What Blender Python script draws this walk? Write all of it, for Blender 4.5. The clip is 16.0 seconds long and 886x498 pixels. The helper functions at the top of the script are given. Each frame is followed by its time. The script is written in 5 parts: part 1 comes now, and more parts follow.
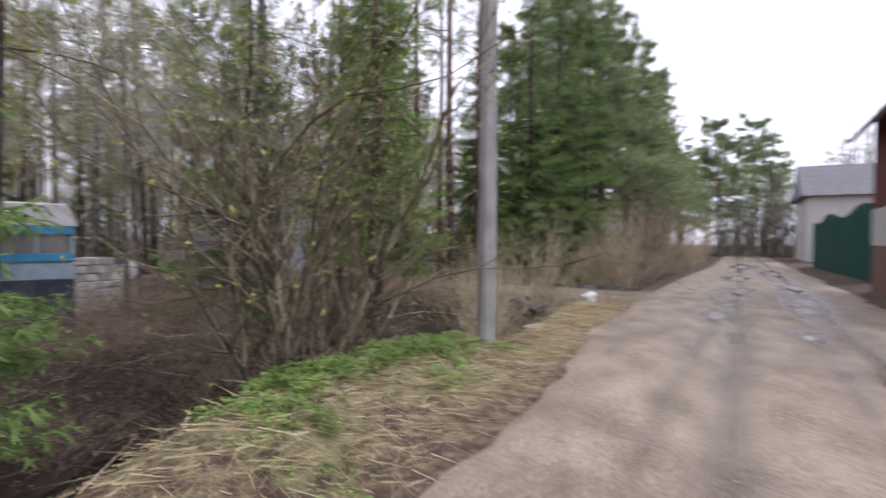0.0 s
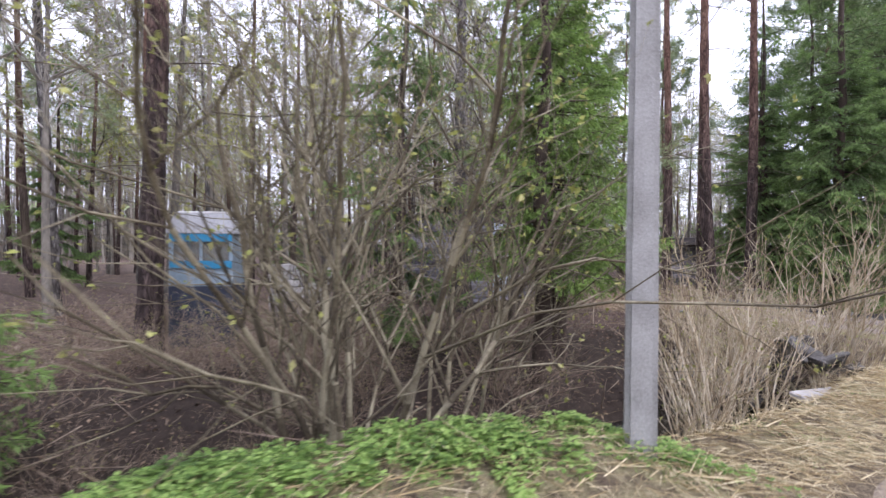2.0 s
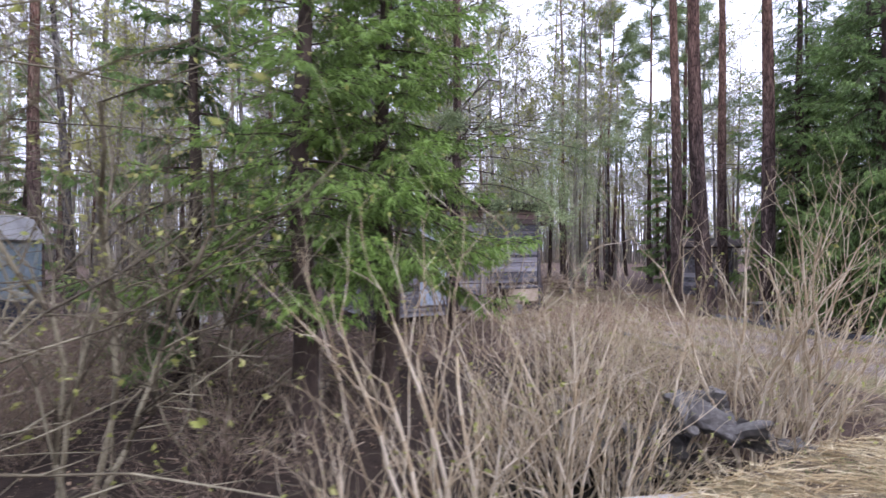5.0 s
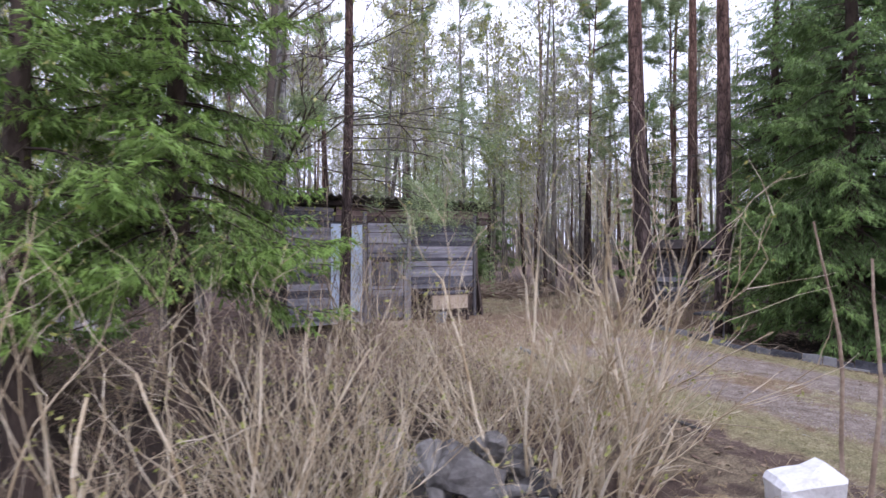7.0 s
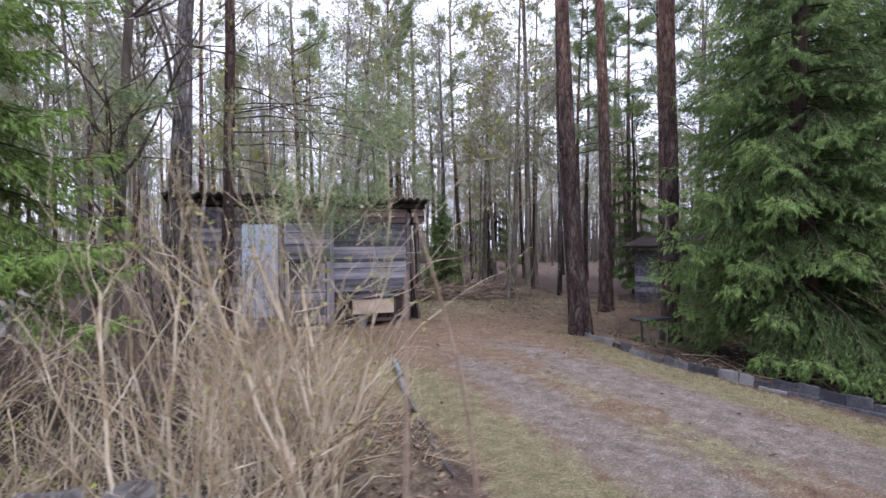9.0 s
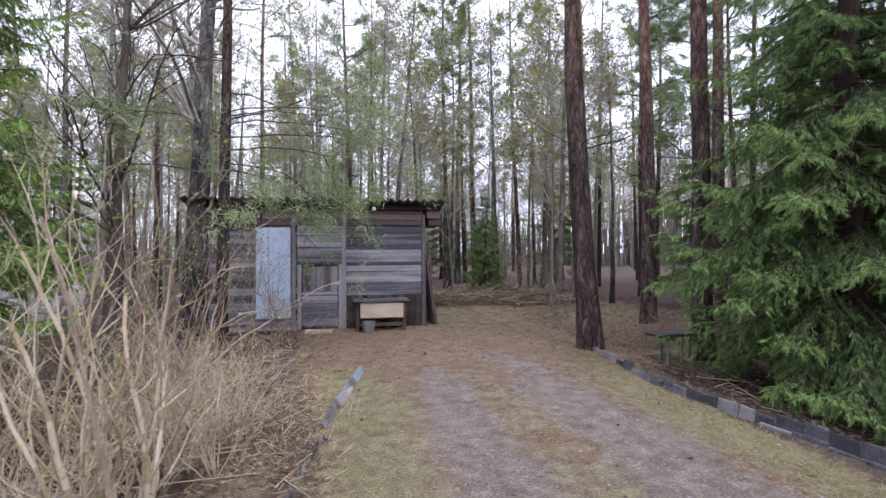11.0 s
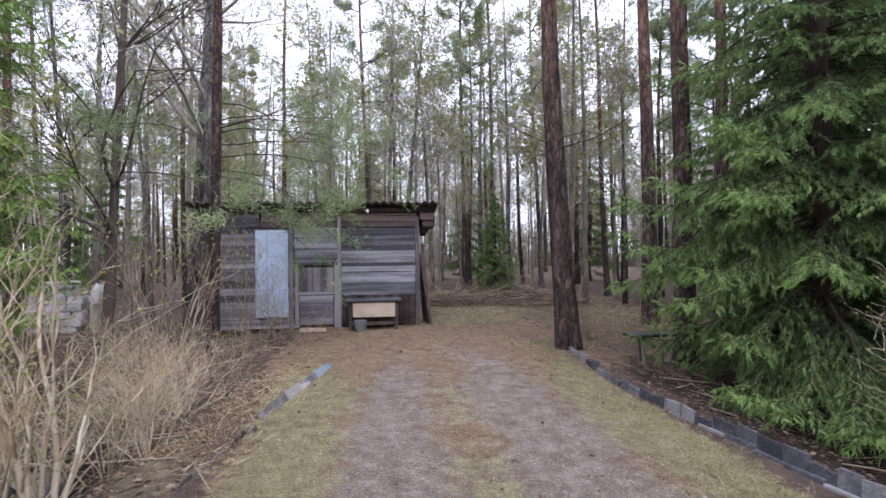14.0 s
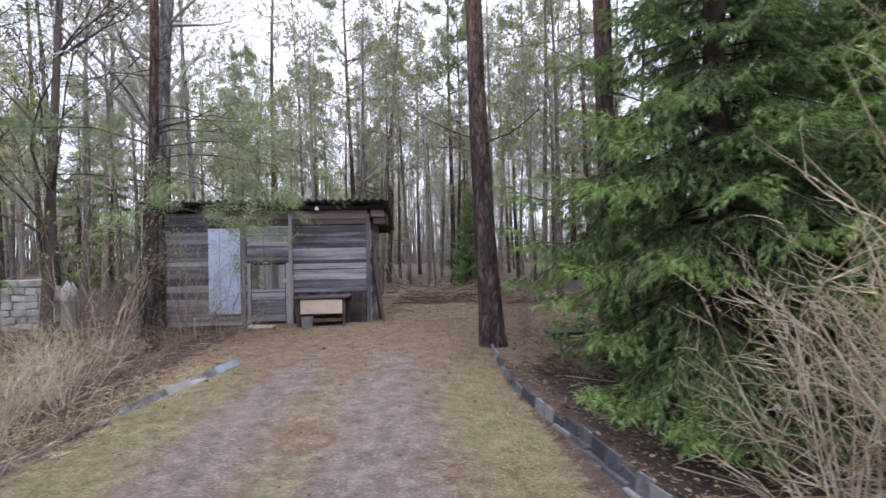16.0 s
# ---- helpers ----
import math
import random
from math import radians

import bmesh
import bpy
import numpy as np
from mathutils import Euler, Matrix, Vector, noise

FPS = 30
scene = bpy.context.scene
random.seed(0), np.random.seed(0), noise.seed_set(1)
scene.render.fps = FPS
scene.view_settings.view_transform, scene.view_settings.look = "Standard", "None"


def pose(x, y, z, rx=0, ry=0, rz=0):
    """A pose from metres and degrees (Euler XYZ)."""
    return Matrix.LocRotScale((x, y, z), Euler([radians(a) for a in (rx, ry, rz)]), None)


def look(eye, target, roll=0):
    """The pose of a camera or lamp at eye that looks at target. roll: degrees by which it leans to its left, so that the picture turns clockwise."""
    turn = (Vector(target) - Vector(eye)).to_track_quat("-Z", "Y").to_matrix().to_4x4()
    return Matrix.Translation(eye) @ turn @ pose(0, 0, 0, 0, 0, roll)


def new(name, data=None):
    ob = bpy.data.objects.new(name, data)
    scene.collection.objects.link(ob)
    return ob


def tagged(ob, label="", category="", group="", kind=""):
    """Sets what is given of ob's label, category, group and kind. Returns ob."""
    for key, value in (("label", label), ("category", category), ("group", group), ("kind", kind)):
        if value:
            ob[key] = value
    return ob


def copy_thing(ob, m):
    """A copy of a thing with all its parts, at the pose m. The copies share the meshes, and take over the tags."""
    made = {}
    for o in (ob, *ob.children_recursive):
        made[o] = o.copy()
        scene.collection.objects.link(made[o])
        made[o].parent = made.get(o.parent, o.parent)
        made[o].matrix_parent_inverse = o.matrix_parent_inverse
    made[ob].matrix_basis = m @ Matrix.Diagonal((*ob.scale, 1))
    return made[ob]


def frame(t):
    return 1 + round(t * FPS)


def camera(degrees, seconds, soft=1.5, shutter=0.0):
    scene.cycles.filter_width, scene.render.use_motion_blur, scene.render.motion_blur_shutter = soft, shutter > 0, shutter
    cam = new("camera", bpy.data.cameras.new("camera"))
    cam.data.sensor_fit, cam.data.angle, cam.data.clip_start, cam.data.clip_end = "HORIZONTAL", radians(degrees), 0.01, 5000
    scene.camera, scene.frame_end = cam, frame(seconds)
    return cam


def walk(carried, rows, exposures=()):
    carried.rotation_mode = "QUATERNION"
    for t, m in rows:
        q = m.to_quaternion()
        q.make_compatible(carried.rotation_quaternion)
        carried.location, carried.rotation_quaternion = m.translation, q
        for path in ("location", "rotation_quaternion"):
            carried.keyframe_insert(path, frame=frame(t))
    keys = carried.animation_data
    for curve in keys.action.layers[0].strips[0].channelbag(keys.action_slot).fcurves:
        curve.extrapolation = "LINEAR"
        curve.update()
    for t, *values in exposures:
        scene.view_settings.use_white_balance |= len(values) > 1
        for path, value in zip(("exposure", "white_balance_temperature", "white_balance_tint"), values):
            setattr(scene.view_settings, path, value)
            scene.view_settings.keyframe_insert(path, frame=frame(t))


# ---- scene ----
cam = camera(82.6, 16.0, soft=1.5, shutter=0.5)
PATH = [
    (0, (-7.310, 0.609, 1.468), (-5.456, 1.357, 1.437), 0.6),
    (0.5, (-6.675, 0.724, 1.487), (-5.073, 1.920, 1.462), 0.6),
    (1, (-5.942, 0.727, 1.490), (-4.550, 2.164, 1.461), 0.6),
    (1.5, (-5.173, 0.641, 1.484), (-3.884, 2.170, 1.459), 0.6),
    (2, (-4.407, 0.626, 1.485), (-3.188, 2.212, 1.471), 0.5),
    (2.5, (-3.677, 0.605, 1.477), (-2.483, 2.210, 1.472), 0.6),
    (3, (-3.147, 0.675, 1.460), (-1.987, 2.304, 1.464), 0.3),
    (3.2, (-2.929, 0.698, 1.470), (-1.786, 2.339, 1.467), 0.2),
    (5.3, (0.067, 0.364, 1.487), (1.022, 2.121, 1.502), 0.0),
    (5.5, (0.292, 0.362, 1.493), (1.243, 2.122, 1.513), 0.1),
    (6, (0.889, 0.249, 1.474), (1.828, 2.015, 1.489), 0.3),
    (6.5, (1.503, 0.214, 1.483), (2.405, 1.999, 1.499), 0.1),
    (7, (2.110, 0.169, 1.517), (2.989, 1.965, 1.527), -0.1),
    (7.5, (2.694, 0.177, 1.530), (3.494, 2.010, 1.534), -0.3),
    (8, (3.364, 0.025, 1.525), (4.148, 1.865, 1.522), -0.7),
    (8.5, (3.978, -0.052, 1.533), (4.745, 1.795, 1.534), -0.7),
    (9, (4.549, -0.104, 1.543), (5.281, 1.757, 1.547), -0.7),
    (9.5, (4.997, -0.012, 1.542), (5.648, 1.879, 1.548), -0.7),
    (9.7, (5.136, -0.013, 1.544), (5.745, 1.892, 1.552), -0.5),
    (12, (6.709, -0.282, 1.552), (6.997, 1.697, 1.574), -0.5),
    (12.5, (6.772, -0.323, 1.543), (7.031, 1.660, 1.566), -0.3),
    (13, (6.794, -0.346, 1.548), (7.026, 1.640, 1.568), -0.4),
    (13.5, (6.910, -0.369, 1.546), (7.128, 1.619, 1.565), -0.7),
    (14, (7.171, -0.439, 1.527), (7.387, 1.550, 1.550), -0.7),
    (14.5, (7.445, -0.416, 1.509), (7.639, 1.574, 1.520), -0.7),
    (15, (7.817, -0.435, 1.517), (7.959, 1.560, 1.524), -0.8),
    (15.5, (8.276, -0.507, 1.514), (8.380, 1.490, 1.528), -1.0),
    (16, (8.772, -0.551, 1.516), (8.880, 1.446, 1.525), -1.1),
]
walk(cam, [(t, look(eye, target, roll)) for t, eye, target, roll in PATH], [(0, 0.52, 6250, 21), (1.2, 1.1, 6100, 21), (3, 1.05, 5800, 23), (6, 1.02, 5720, 24), (9, 0.88, 5800, 22), (16, 0.93, 5880, 20)])

# ---------------------------------------------------------------- sky and sun
world = bpy.data.worlds.new("overcast_sky")
scene.world = world
world.use_nodes = True
wn, wl = world.node_tree.nodes, world.node_tree.links
sky = wn.new("ShaderNodeTexSky")
sky.sky_type, sky.sun_disc = "NISHITA", False
sky.sun_elevation, sky.sun_rotation = radians(48), radians(200)
sky.air_density, sky.dust_density = 1.0, 3.0
hsv = wn.new("ShaderNodeHueSaturation")
hsv.inputs["Saturation"].default_value = 0.18
wl.new(sky.outputs[0], hsv.inputs["Color"])
cloud = wn.new("ShaderNodeTexNoise")
cloud.inputs["Scale"].default_value = 2.2
cloud.inputs["Detail"].default_value = 5.0
cramp = wn.new("ShaderNodeValToRGB")
cramp.color_ramp.elements[0].position, cramp.color_ramp.elements[0].color = 0.3, (8.0, 8.5, 9.7, 1)
cramp.color_ramp.elements[1].position, cramp.color_ramp.elements[1].color = 0.7, (10.1, 10.4, 11.3, 1)
wl.new(cloud.outputs["Fac"], cramp.inputs["Fac"])
cmix = wn.new("ShaderNodeMix")
cmix.data_type = "RGBA"
cmix.inputs[0].default_value = 0.75
wl.new(hsv.outputs[0], cmix.inputs[6])
wl.new(cramp.outputs[0], cmix.inputs[7])
wl.new(cmix.outputs[2], wn["Background"].inputs["Color"])
wn["Background"].inputs["Strength"].default_value = 0.13
sun_data = bpy.data.lights.new("sun", "SUN")
sun_data.energy, sun_data.angle, sun_data.color = 0.9, radians(25), (1.0, 0.98, 0.94)
sun = new("sun", sun_data)
sun.matrix_world = pose(0, -20, 30, 42, 0, 20)


# ---------------------------------------------------------------- materials
def ramp_node(nt, stops):
    r = nt.nodes.new("ShaderNodeValToRGB")
    el = r.color_ramp.elements
    while len(el) < len(stops):
        el.new(0.5)
    for e, (p, c) in zip(el, stops):
        e.position, e.color = p, (*c, 1)
    return r


def mat(name, colors, scale=6.0, rough=0.85, bump=0.3, bump_scale=40.0, stretch=(1, 1, 1), island=0.0, obj=0.0, metal=0.0,
        fine=0.35, sheen=0.0, alpha_back=0.0, spec=0.3):
    """A surface of several tones broken up at two scales, with a fine relief."""
    m = bpy.data.materials.new(name)
    m.use_nodes = True
    nt = m.node_tree
    b = nt.nodes["Principled BSDF"]
    b.inputs["Roughness"].default_value, b.inputs["Metallic"].default_value = rough, metal
    b.inputs["Specular IOR Level"].default_value = spec
    co = nt.nodes.new("ShaderNodeTexCoord")
    mp = nt.nodes.new("ShaderNodeMapping")
    mp.inputs["Scale"].default_value = stretch
    nt.links.new(co.outputs["Object"], mp.inputs["Vector"])
    big = nt.nodes.new("ShaderNodeTexNoise")
    big.inputs["Scale"].default_value, big.inputs["Detail"].default_value = scale, 6
    small = nt.nodes.new("ShaderNodeTexNoise")
    small.inputs["Scale"].default_value, small.inputs["Detail"].default_value = bump_scale, 4
    for n in (big, small):
        nt.links.new(mp.outputs[0], n.inputs["Vector"])
    mx = nt.nodes.new("ShaderNodeMix")
    mx.inputs[0].default_value = fine
    nt.links.new(big.outputs["Fac"], mx.inputs[2])
    nt.links.new(small.outputs["Fac"], mx.inputs[3])
    value = mx.outputs[0]
    for weight, kind in ((island, "island"), (obj, "object")):
        if not weight:
            continue
        if kind == "island":
            src = nt.nodes.new("ShaderNodeNewGeometry").outputs["Random Per Island"]
        else:
            src = nt.nodes.new("ShaderNodeObjectInfo").outputs["Random"]
        ma = nt.nodes.new("ShaderNodeMath")
        ma.operation = "MULTIPLY_ADD"
        ma.inputs[1].default_value = weight
        sb = nt.nodes.new("ShaderNodeMath")
        sb.operation = "SUBTRACT"
        sb.inputs[1].default_value = weight / 2
        nt.links.new(src, ma.inputs[0])
        nt.links.new(value, ma.inputs[2])
        nt.links.new(ma.outputs[0], sb.inputs[0])
        value = sb.outputs[0]
    n = len(colors)
    rp = ramp_node(nt, [(0.3 + 0.4 * i / max(1, n - 1), c) for i, c in enumerate(colors)])
    nt.links.new(value, rp.inputs[0])
    nt.links.new(rp.outputs[0], b.inputs["Base Color"])
    if bump:
        bp = nt.nodes.new("ShaderNodeBump")
        bp.inputs["Strength"].default_value, bp.inputs["Distance"].default_value = bump, 0.02
        nt.links.new(small.outputs["Fac"], bp.inputs["Height"])
        nt.links.new(bp.outputs[0], b.inputs["Normal"])
    if alpha_back:
        tr = nt.nodes.new("ShaderNodeBsdfTranslucent")
        nt.links.new(rp.outputs[0], tr.inputs["Color"])
        ms = nt.nodes.new("ShaderNodeMixShader")
        ms.inputs[0].default_value = alpha_back
        nt.links.new(b.outputs[0], ms.inputs[1])
        nt.links.new(tr.outputs[0], ms.inputs[2])
        nt.links.new(ms.outputs[0], nt.nodes["Material Output"].inputs["Surface"])
    return m


def bark_material(name, low, high, z0, z1, scale=9.0):
    """Bark whose scaly grey foot turns into thin orange bark with height."""
    m = mat(name, low, scale=scale, bump=1.0, bump_scale=26, stretch=(1, 1, 0.22), obj=0.15, rough=0.95, spec=0.15)
    nt = m.node_tree
    b = nt.nodes["Principled BSDF"]
    first = b.inputs["Base Color"].links[0].from_socket
    value = b.inputs["Base Color"].links[0].from_node.inputs[0].links[0].from_socket
    rp = ramp_node(nt, [(0.3 + 0.4 * i / (len(high) - 1), c) for i, c in enumerate(high)])
    nt.links.new(value, rp.inputs[0])
    co = nt.nodes.new("ShaderNodeTexCoord")
    sx = nt.nodes.new("ShaderNodeSeparateXYZ")
    nt.links.new(co.outputs["Object"], sx.inputs[0])
    mr = nt.nodes.new("ShaderNodeMapRange")
    mr.inputs[1].default_value, mr.inputs[2].default_value = z0, z1
    nt.links.new(sx.outputs[2], mr.inputs[0])
    ad = nt.nodes.new("ShaderNodeMath")
    ad.operation, ad.use_clamp = "ADD", True
    sb = nt.nodes.new("ShaderNodeMath")
    sb.operation, sb.inputs[1].default_value = "SUBTRACT", 0.5
    nt.links.new(value, sb.inputs[0])
    nt.links.new(mr.outputs[0], ad.inputs[0])
    nt.links.new(sb.outputs[0], ad.inputs[1])
    mx = nt.nodes.new("ShaderNodeMix")
    mx.data_type = "RGBA"
    nt.links.new(ad.outputs[0], mx.inputs[0])
    nt.links.new(first, mx.inputs[6])
    nt.links.new(rp.outputs[0], mx.inputs[7])
    # plates parted by fissures, the shade in the fissures multiplied into the colour
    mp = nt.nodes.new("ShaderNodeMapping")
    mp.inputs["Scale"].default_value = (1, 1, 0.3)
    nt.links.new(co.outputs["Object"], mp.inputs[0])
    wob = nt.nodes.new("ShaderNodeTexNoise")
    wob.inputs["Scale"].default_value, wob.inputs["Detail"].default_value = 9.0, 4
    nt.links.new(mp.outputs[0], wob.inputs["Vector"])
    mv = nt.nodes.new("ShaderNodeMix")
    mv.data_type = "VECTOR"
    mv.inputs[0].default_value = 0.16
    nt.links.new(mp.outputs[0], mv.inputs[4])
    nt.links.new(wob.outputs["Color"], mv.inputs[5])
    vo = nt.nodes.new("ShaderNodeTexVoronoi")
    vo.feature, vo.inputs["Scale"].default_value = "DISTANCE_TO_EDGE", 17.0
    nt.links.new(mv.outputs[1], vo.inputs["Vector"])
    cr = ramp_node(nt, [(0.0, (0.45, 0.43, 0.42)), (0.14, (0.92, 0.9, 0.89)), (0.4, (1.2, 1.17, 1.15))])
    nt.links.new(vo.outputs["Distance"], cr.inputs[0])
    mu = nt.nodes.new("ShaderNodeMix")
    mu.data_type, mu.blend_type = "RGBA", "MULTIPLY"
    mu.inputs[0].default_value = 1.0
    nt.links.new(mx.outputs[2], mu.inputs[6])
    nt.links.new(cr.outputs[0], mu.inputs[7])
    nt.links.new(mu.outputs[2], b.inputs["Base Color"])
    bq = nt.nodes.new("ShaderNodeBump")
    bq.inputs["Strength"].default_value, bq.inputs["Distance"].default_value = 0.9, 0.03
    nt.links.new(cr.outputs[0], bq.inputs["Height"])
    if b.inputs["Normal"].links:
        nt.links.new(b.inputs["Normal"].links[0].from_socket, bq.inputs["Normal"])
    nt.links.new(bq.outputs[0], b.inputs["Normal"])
    return m


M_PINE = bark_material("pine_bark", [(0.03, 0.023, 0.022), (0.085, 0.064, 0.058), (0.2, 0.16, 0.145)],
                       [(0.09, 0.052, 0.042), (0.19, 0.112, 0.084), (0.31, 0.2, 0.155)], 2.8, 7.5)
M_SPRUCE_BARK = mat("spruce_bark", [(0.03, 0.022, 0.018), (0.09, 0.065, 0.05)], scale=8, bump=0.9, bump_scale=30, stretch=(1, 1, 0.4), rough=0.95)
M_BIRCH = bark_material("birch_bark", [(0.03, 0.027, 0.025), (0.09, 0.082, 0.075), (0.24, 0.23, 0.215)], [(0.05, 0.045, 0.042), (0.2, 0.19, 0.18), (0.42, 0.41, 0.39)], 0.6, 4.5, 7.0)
M_GREYBARK = mat("grey_bark", [(0.09, 0.08, 0.068), (0.19, 0.17, 0.14), (0.3, 0.27, 0.225)], scale=5, bump=0.6, bump_scale=24, stretch=(1, 1, 0.4), obj=0.3)
M_ALDER = mat("olive_alder_bark", [(0.065, 0.052, 0.034), (0.15, 0.125, 0.08), (0.31, 0.275, 0.185)], scale=4, bump=0.3, island=0.35)
M_SHOOT = mat("pale_shoot_bark", [(0.31, 0.235, 0.14), (0.48, 0.39, 0.26), (0.62, 0.54, 0.41)], scale=3, bump=0.15, island=0.35)
M_BRUSH = mat("brown_brush_bark", [(0.13, 0.092, 0.068), (0.25, 0.185, 0.135), (0.42, 0.34, 0.25)], scale=3, bump=0.15, island=0.4)
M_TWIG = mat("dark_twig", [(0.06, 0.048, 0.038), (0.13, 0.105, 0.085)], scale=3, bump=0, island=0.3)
# grey twigs of the wood, paled so their colour carries the distant haze
M_FARTWIG = mat("hazed_grey_twig", [(0.26, 0.235, 0.2), (0.37, 0.34, 0.29), (0.46, 0.43, 0.37)], scale=3, bump=0, island=0.3)
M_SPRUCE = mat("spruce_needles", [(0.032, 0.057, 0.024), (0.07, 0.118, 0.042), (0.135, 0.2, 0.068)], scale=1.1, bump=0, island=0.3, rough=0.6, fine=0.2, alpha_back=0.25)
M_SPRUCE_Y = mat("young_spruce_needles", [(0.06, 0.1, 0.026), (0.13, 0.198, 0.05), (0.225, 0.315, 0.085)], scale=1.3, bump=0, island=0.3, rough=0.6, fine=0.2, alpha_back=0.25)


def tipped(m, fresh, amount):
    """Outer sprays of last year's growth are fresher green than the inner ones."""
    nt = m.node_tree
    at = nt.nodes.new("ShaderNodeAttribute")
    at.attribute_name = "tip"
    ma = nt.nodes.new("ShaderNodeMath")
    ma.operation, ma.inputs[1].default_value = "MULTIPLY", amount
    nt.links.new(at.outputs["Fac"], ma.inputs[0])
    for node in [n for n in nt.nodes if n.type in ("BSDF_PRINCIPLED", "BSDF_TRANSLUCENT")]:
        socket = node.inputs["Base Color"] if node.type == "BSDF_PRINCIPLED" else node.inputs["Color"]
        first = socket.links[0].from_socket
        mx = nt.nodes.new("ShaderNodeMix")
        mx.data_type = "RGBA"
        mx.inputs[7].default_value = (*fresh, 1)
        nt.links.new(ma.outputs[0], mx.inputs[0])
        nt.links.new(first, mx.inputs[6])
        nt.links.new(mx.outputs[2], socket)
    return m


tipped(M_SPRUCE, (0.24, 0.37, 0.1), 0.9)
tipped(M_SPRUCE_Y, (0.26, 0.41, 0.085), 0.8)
M_PNEEDLE = mat("pine_needles", [(0.13, 0.18, 0.085), (0.25, 0.32, 0.15), (0.4, 0.46, 0.23)], scale=0.8, bump=0, island=0.3, rough=0.6, fine=0.2, alpha_back=0.2)
M_BUD = mat("spring_buds", [(0.22, 0.24, 0.06), (0.34, 0.36, 0.1), (0.46, 0.44, 0.18)], scale=2, bump=0, island=0.4, alpha_back=0.3)
M_HERB = mat("fresh_herb_leaves", [(0.07, 0.125, 0.03), (0.17, 0.28, 0.06), (0.33, 0.46, 0.13)], scale=1.6, bump=0, island=0.45, rough=0.55, alpha_back=0.3)
M_STRAW = mat("dry_straw", [(0.3, 0.22, 0.11), (0.48, 0.38, 0.21), (0.62, 0.53, 0.34)], scale=2, bump=0, island=0.5, rough=0.8)
M_GRASS = mat("verge_grass", [(0.2, 0.185, 0.085), (0.33, 0.29, 0.15), (0.47, 0.4, 0.24)], scale=1.2, bump=0, island=0.45, alpha_back=0.2)
M_LEAF = mat("dead_leaves", [(0.07, 0.045, 0.03), (0.15, 0.1, 0.07), (0.28, 0.2, 0.13)], scale=2, bump=0, island=0.6, rough=0.8)
M_BOARD = mat("weathered_boards", [(0.065, 0.063, 0.074), (0.185, 0.18, 0.202), (0.37, 0.36, 0.39)], scale=2.2, bump=0.5, bump_scale=22, stretch=(0.35, 6, 6), obj=0.42, rough=0.9)
M_BOARD_V = mat("weathered_upright_boards", [(0.09, 0.084, 0.088), (0.2, 0.188, 0.195), (0.34, 0.325, 0.335)], scale=2.2, bump=0.5, bump_scale=22, stretch=(6, 6, 0.35), obj=0.4, rough=0.9)
M_REDBOARD = mat("faded_red_boards", [(0.09, 0.07, 0.066), (0.17, 0.115, 0.1), (0.24, 0.19, 0.18)], scale=2, bump=0.5, bump_scale=22, stretch=(0.35, 6, 6), obj=0.4, rough=0.9)
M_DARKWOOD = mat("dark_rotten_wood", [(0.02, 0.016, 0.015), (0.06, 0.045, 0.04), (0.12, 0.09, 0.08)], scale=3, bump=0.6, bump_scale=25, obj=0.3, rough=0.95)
M_PALEBOARD = mat("pale_fibreboard", [(0.34, 0.27, 0.2), (0.48, 0.39, 0.3), (0.56, 0.47, 0.37)], scale=2.5, bump=0.2, bump_scale=40, stretch=(1, 1, 2))
M_SHEET = mat("pale_blue_painted_sheet", [(0.36, 0.38, 0.4), (0.45, 0.54, 0.66), (0.54, 0.63, 0.75)], scale=2.4, bump=0.15, bump_scale=30, rough=0.5, spec=0.4)
M_ROOF = mat("mossy_fibre_cement", [(0.03, 0.028, 0.028), (0.08, 0.075, 0.07), (0.16, 0.155, 0.13)], scale=3, bump=0.5, bump_scale=30, rough=0.95)
M_CONCRETE = mat("grey_concrete", [(0.17, 0.165, 0.155), (0.29, 0.285, 0.27), (0.4, 0.395, 0.38)], scale=3.5, bump=0.25, bump_scale=80, stretch=(1, 1, 0.7), rough=0.85)
M_BLOCK = mat("pale_block", [(0.26, 0.245, 0.23), (0.42, 0.4, 0.38), (0.56, 0.54, 0.51)], scale=4, bump=0.5, bump_scale=35, obj=0.3)
M_TILE = mat("slate_kerb_tile", [(0.045, 0.045, 0.052), (0.12, 0.12, 0.13), (0.24, 0.235, 0.23)], scale=4, bump=0.4, bump_scale=40, obj=0.48)
M_WHITE = mat("weathered_white", [(0.4, 0.38, 0.36), (0.62, 0.61, 0.6), (0.74, 0.73, 0.72)], scale=4, bump=0.3, bump_scale=40)
M_BLUE = mat("bright_blue_paint", [(0.02, 0.12, 0.22), (0.03, 0.2, 0.34), (0.07, 0.27, 0.42)], scale=4, bump=0.15, rough=0.55)
M_GREYBLUE = mat("faded_blue_grey_paint", [(0.12, 0.17, 0.2), (0.22, 0.28, 0.32), (0.33, 0.38, 0.41)], scale=3, bump=0.2, rough=0.6)
M_NAVY = mat("dark_navy_panel", [(0.015, 0.018, 0.028), (0.035, 0.042, 0.062), (0.08, 0.09, 0.11)], scale=3, bump=0.3, rough=0.7)
M_GREYPANEL = mat("grey_roof_panel", [(0.22, 0.22, 0.22), (0.32, 0.32, 0.325), (0.42, 0.42, 0.43)], scale=3, bump=0.2, rough=0.6)
M_ROCK = mat("dark_rubble_stone", [(0.035, 0.032, 0.03), (0.1, 0.092, 0.085), (0.2, 0.19, 0.175)], scale=5, bump=0.9, bump_scale=25, obj=0.3)
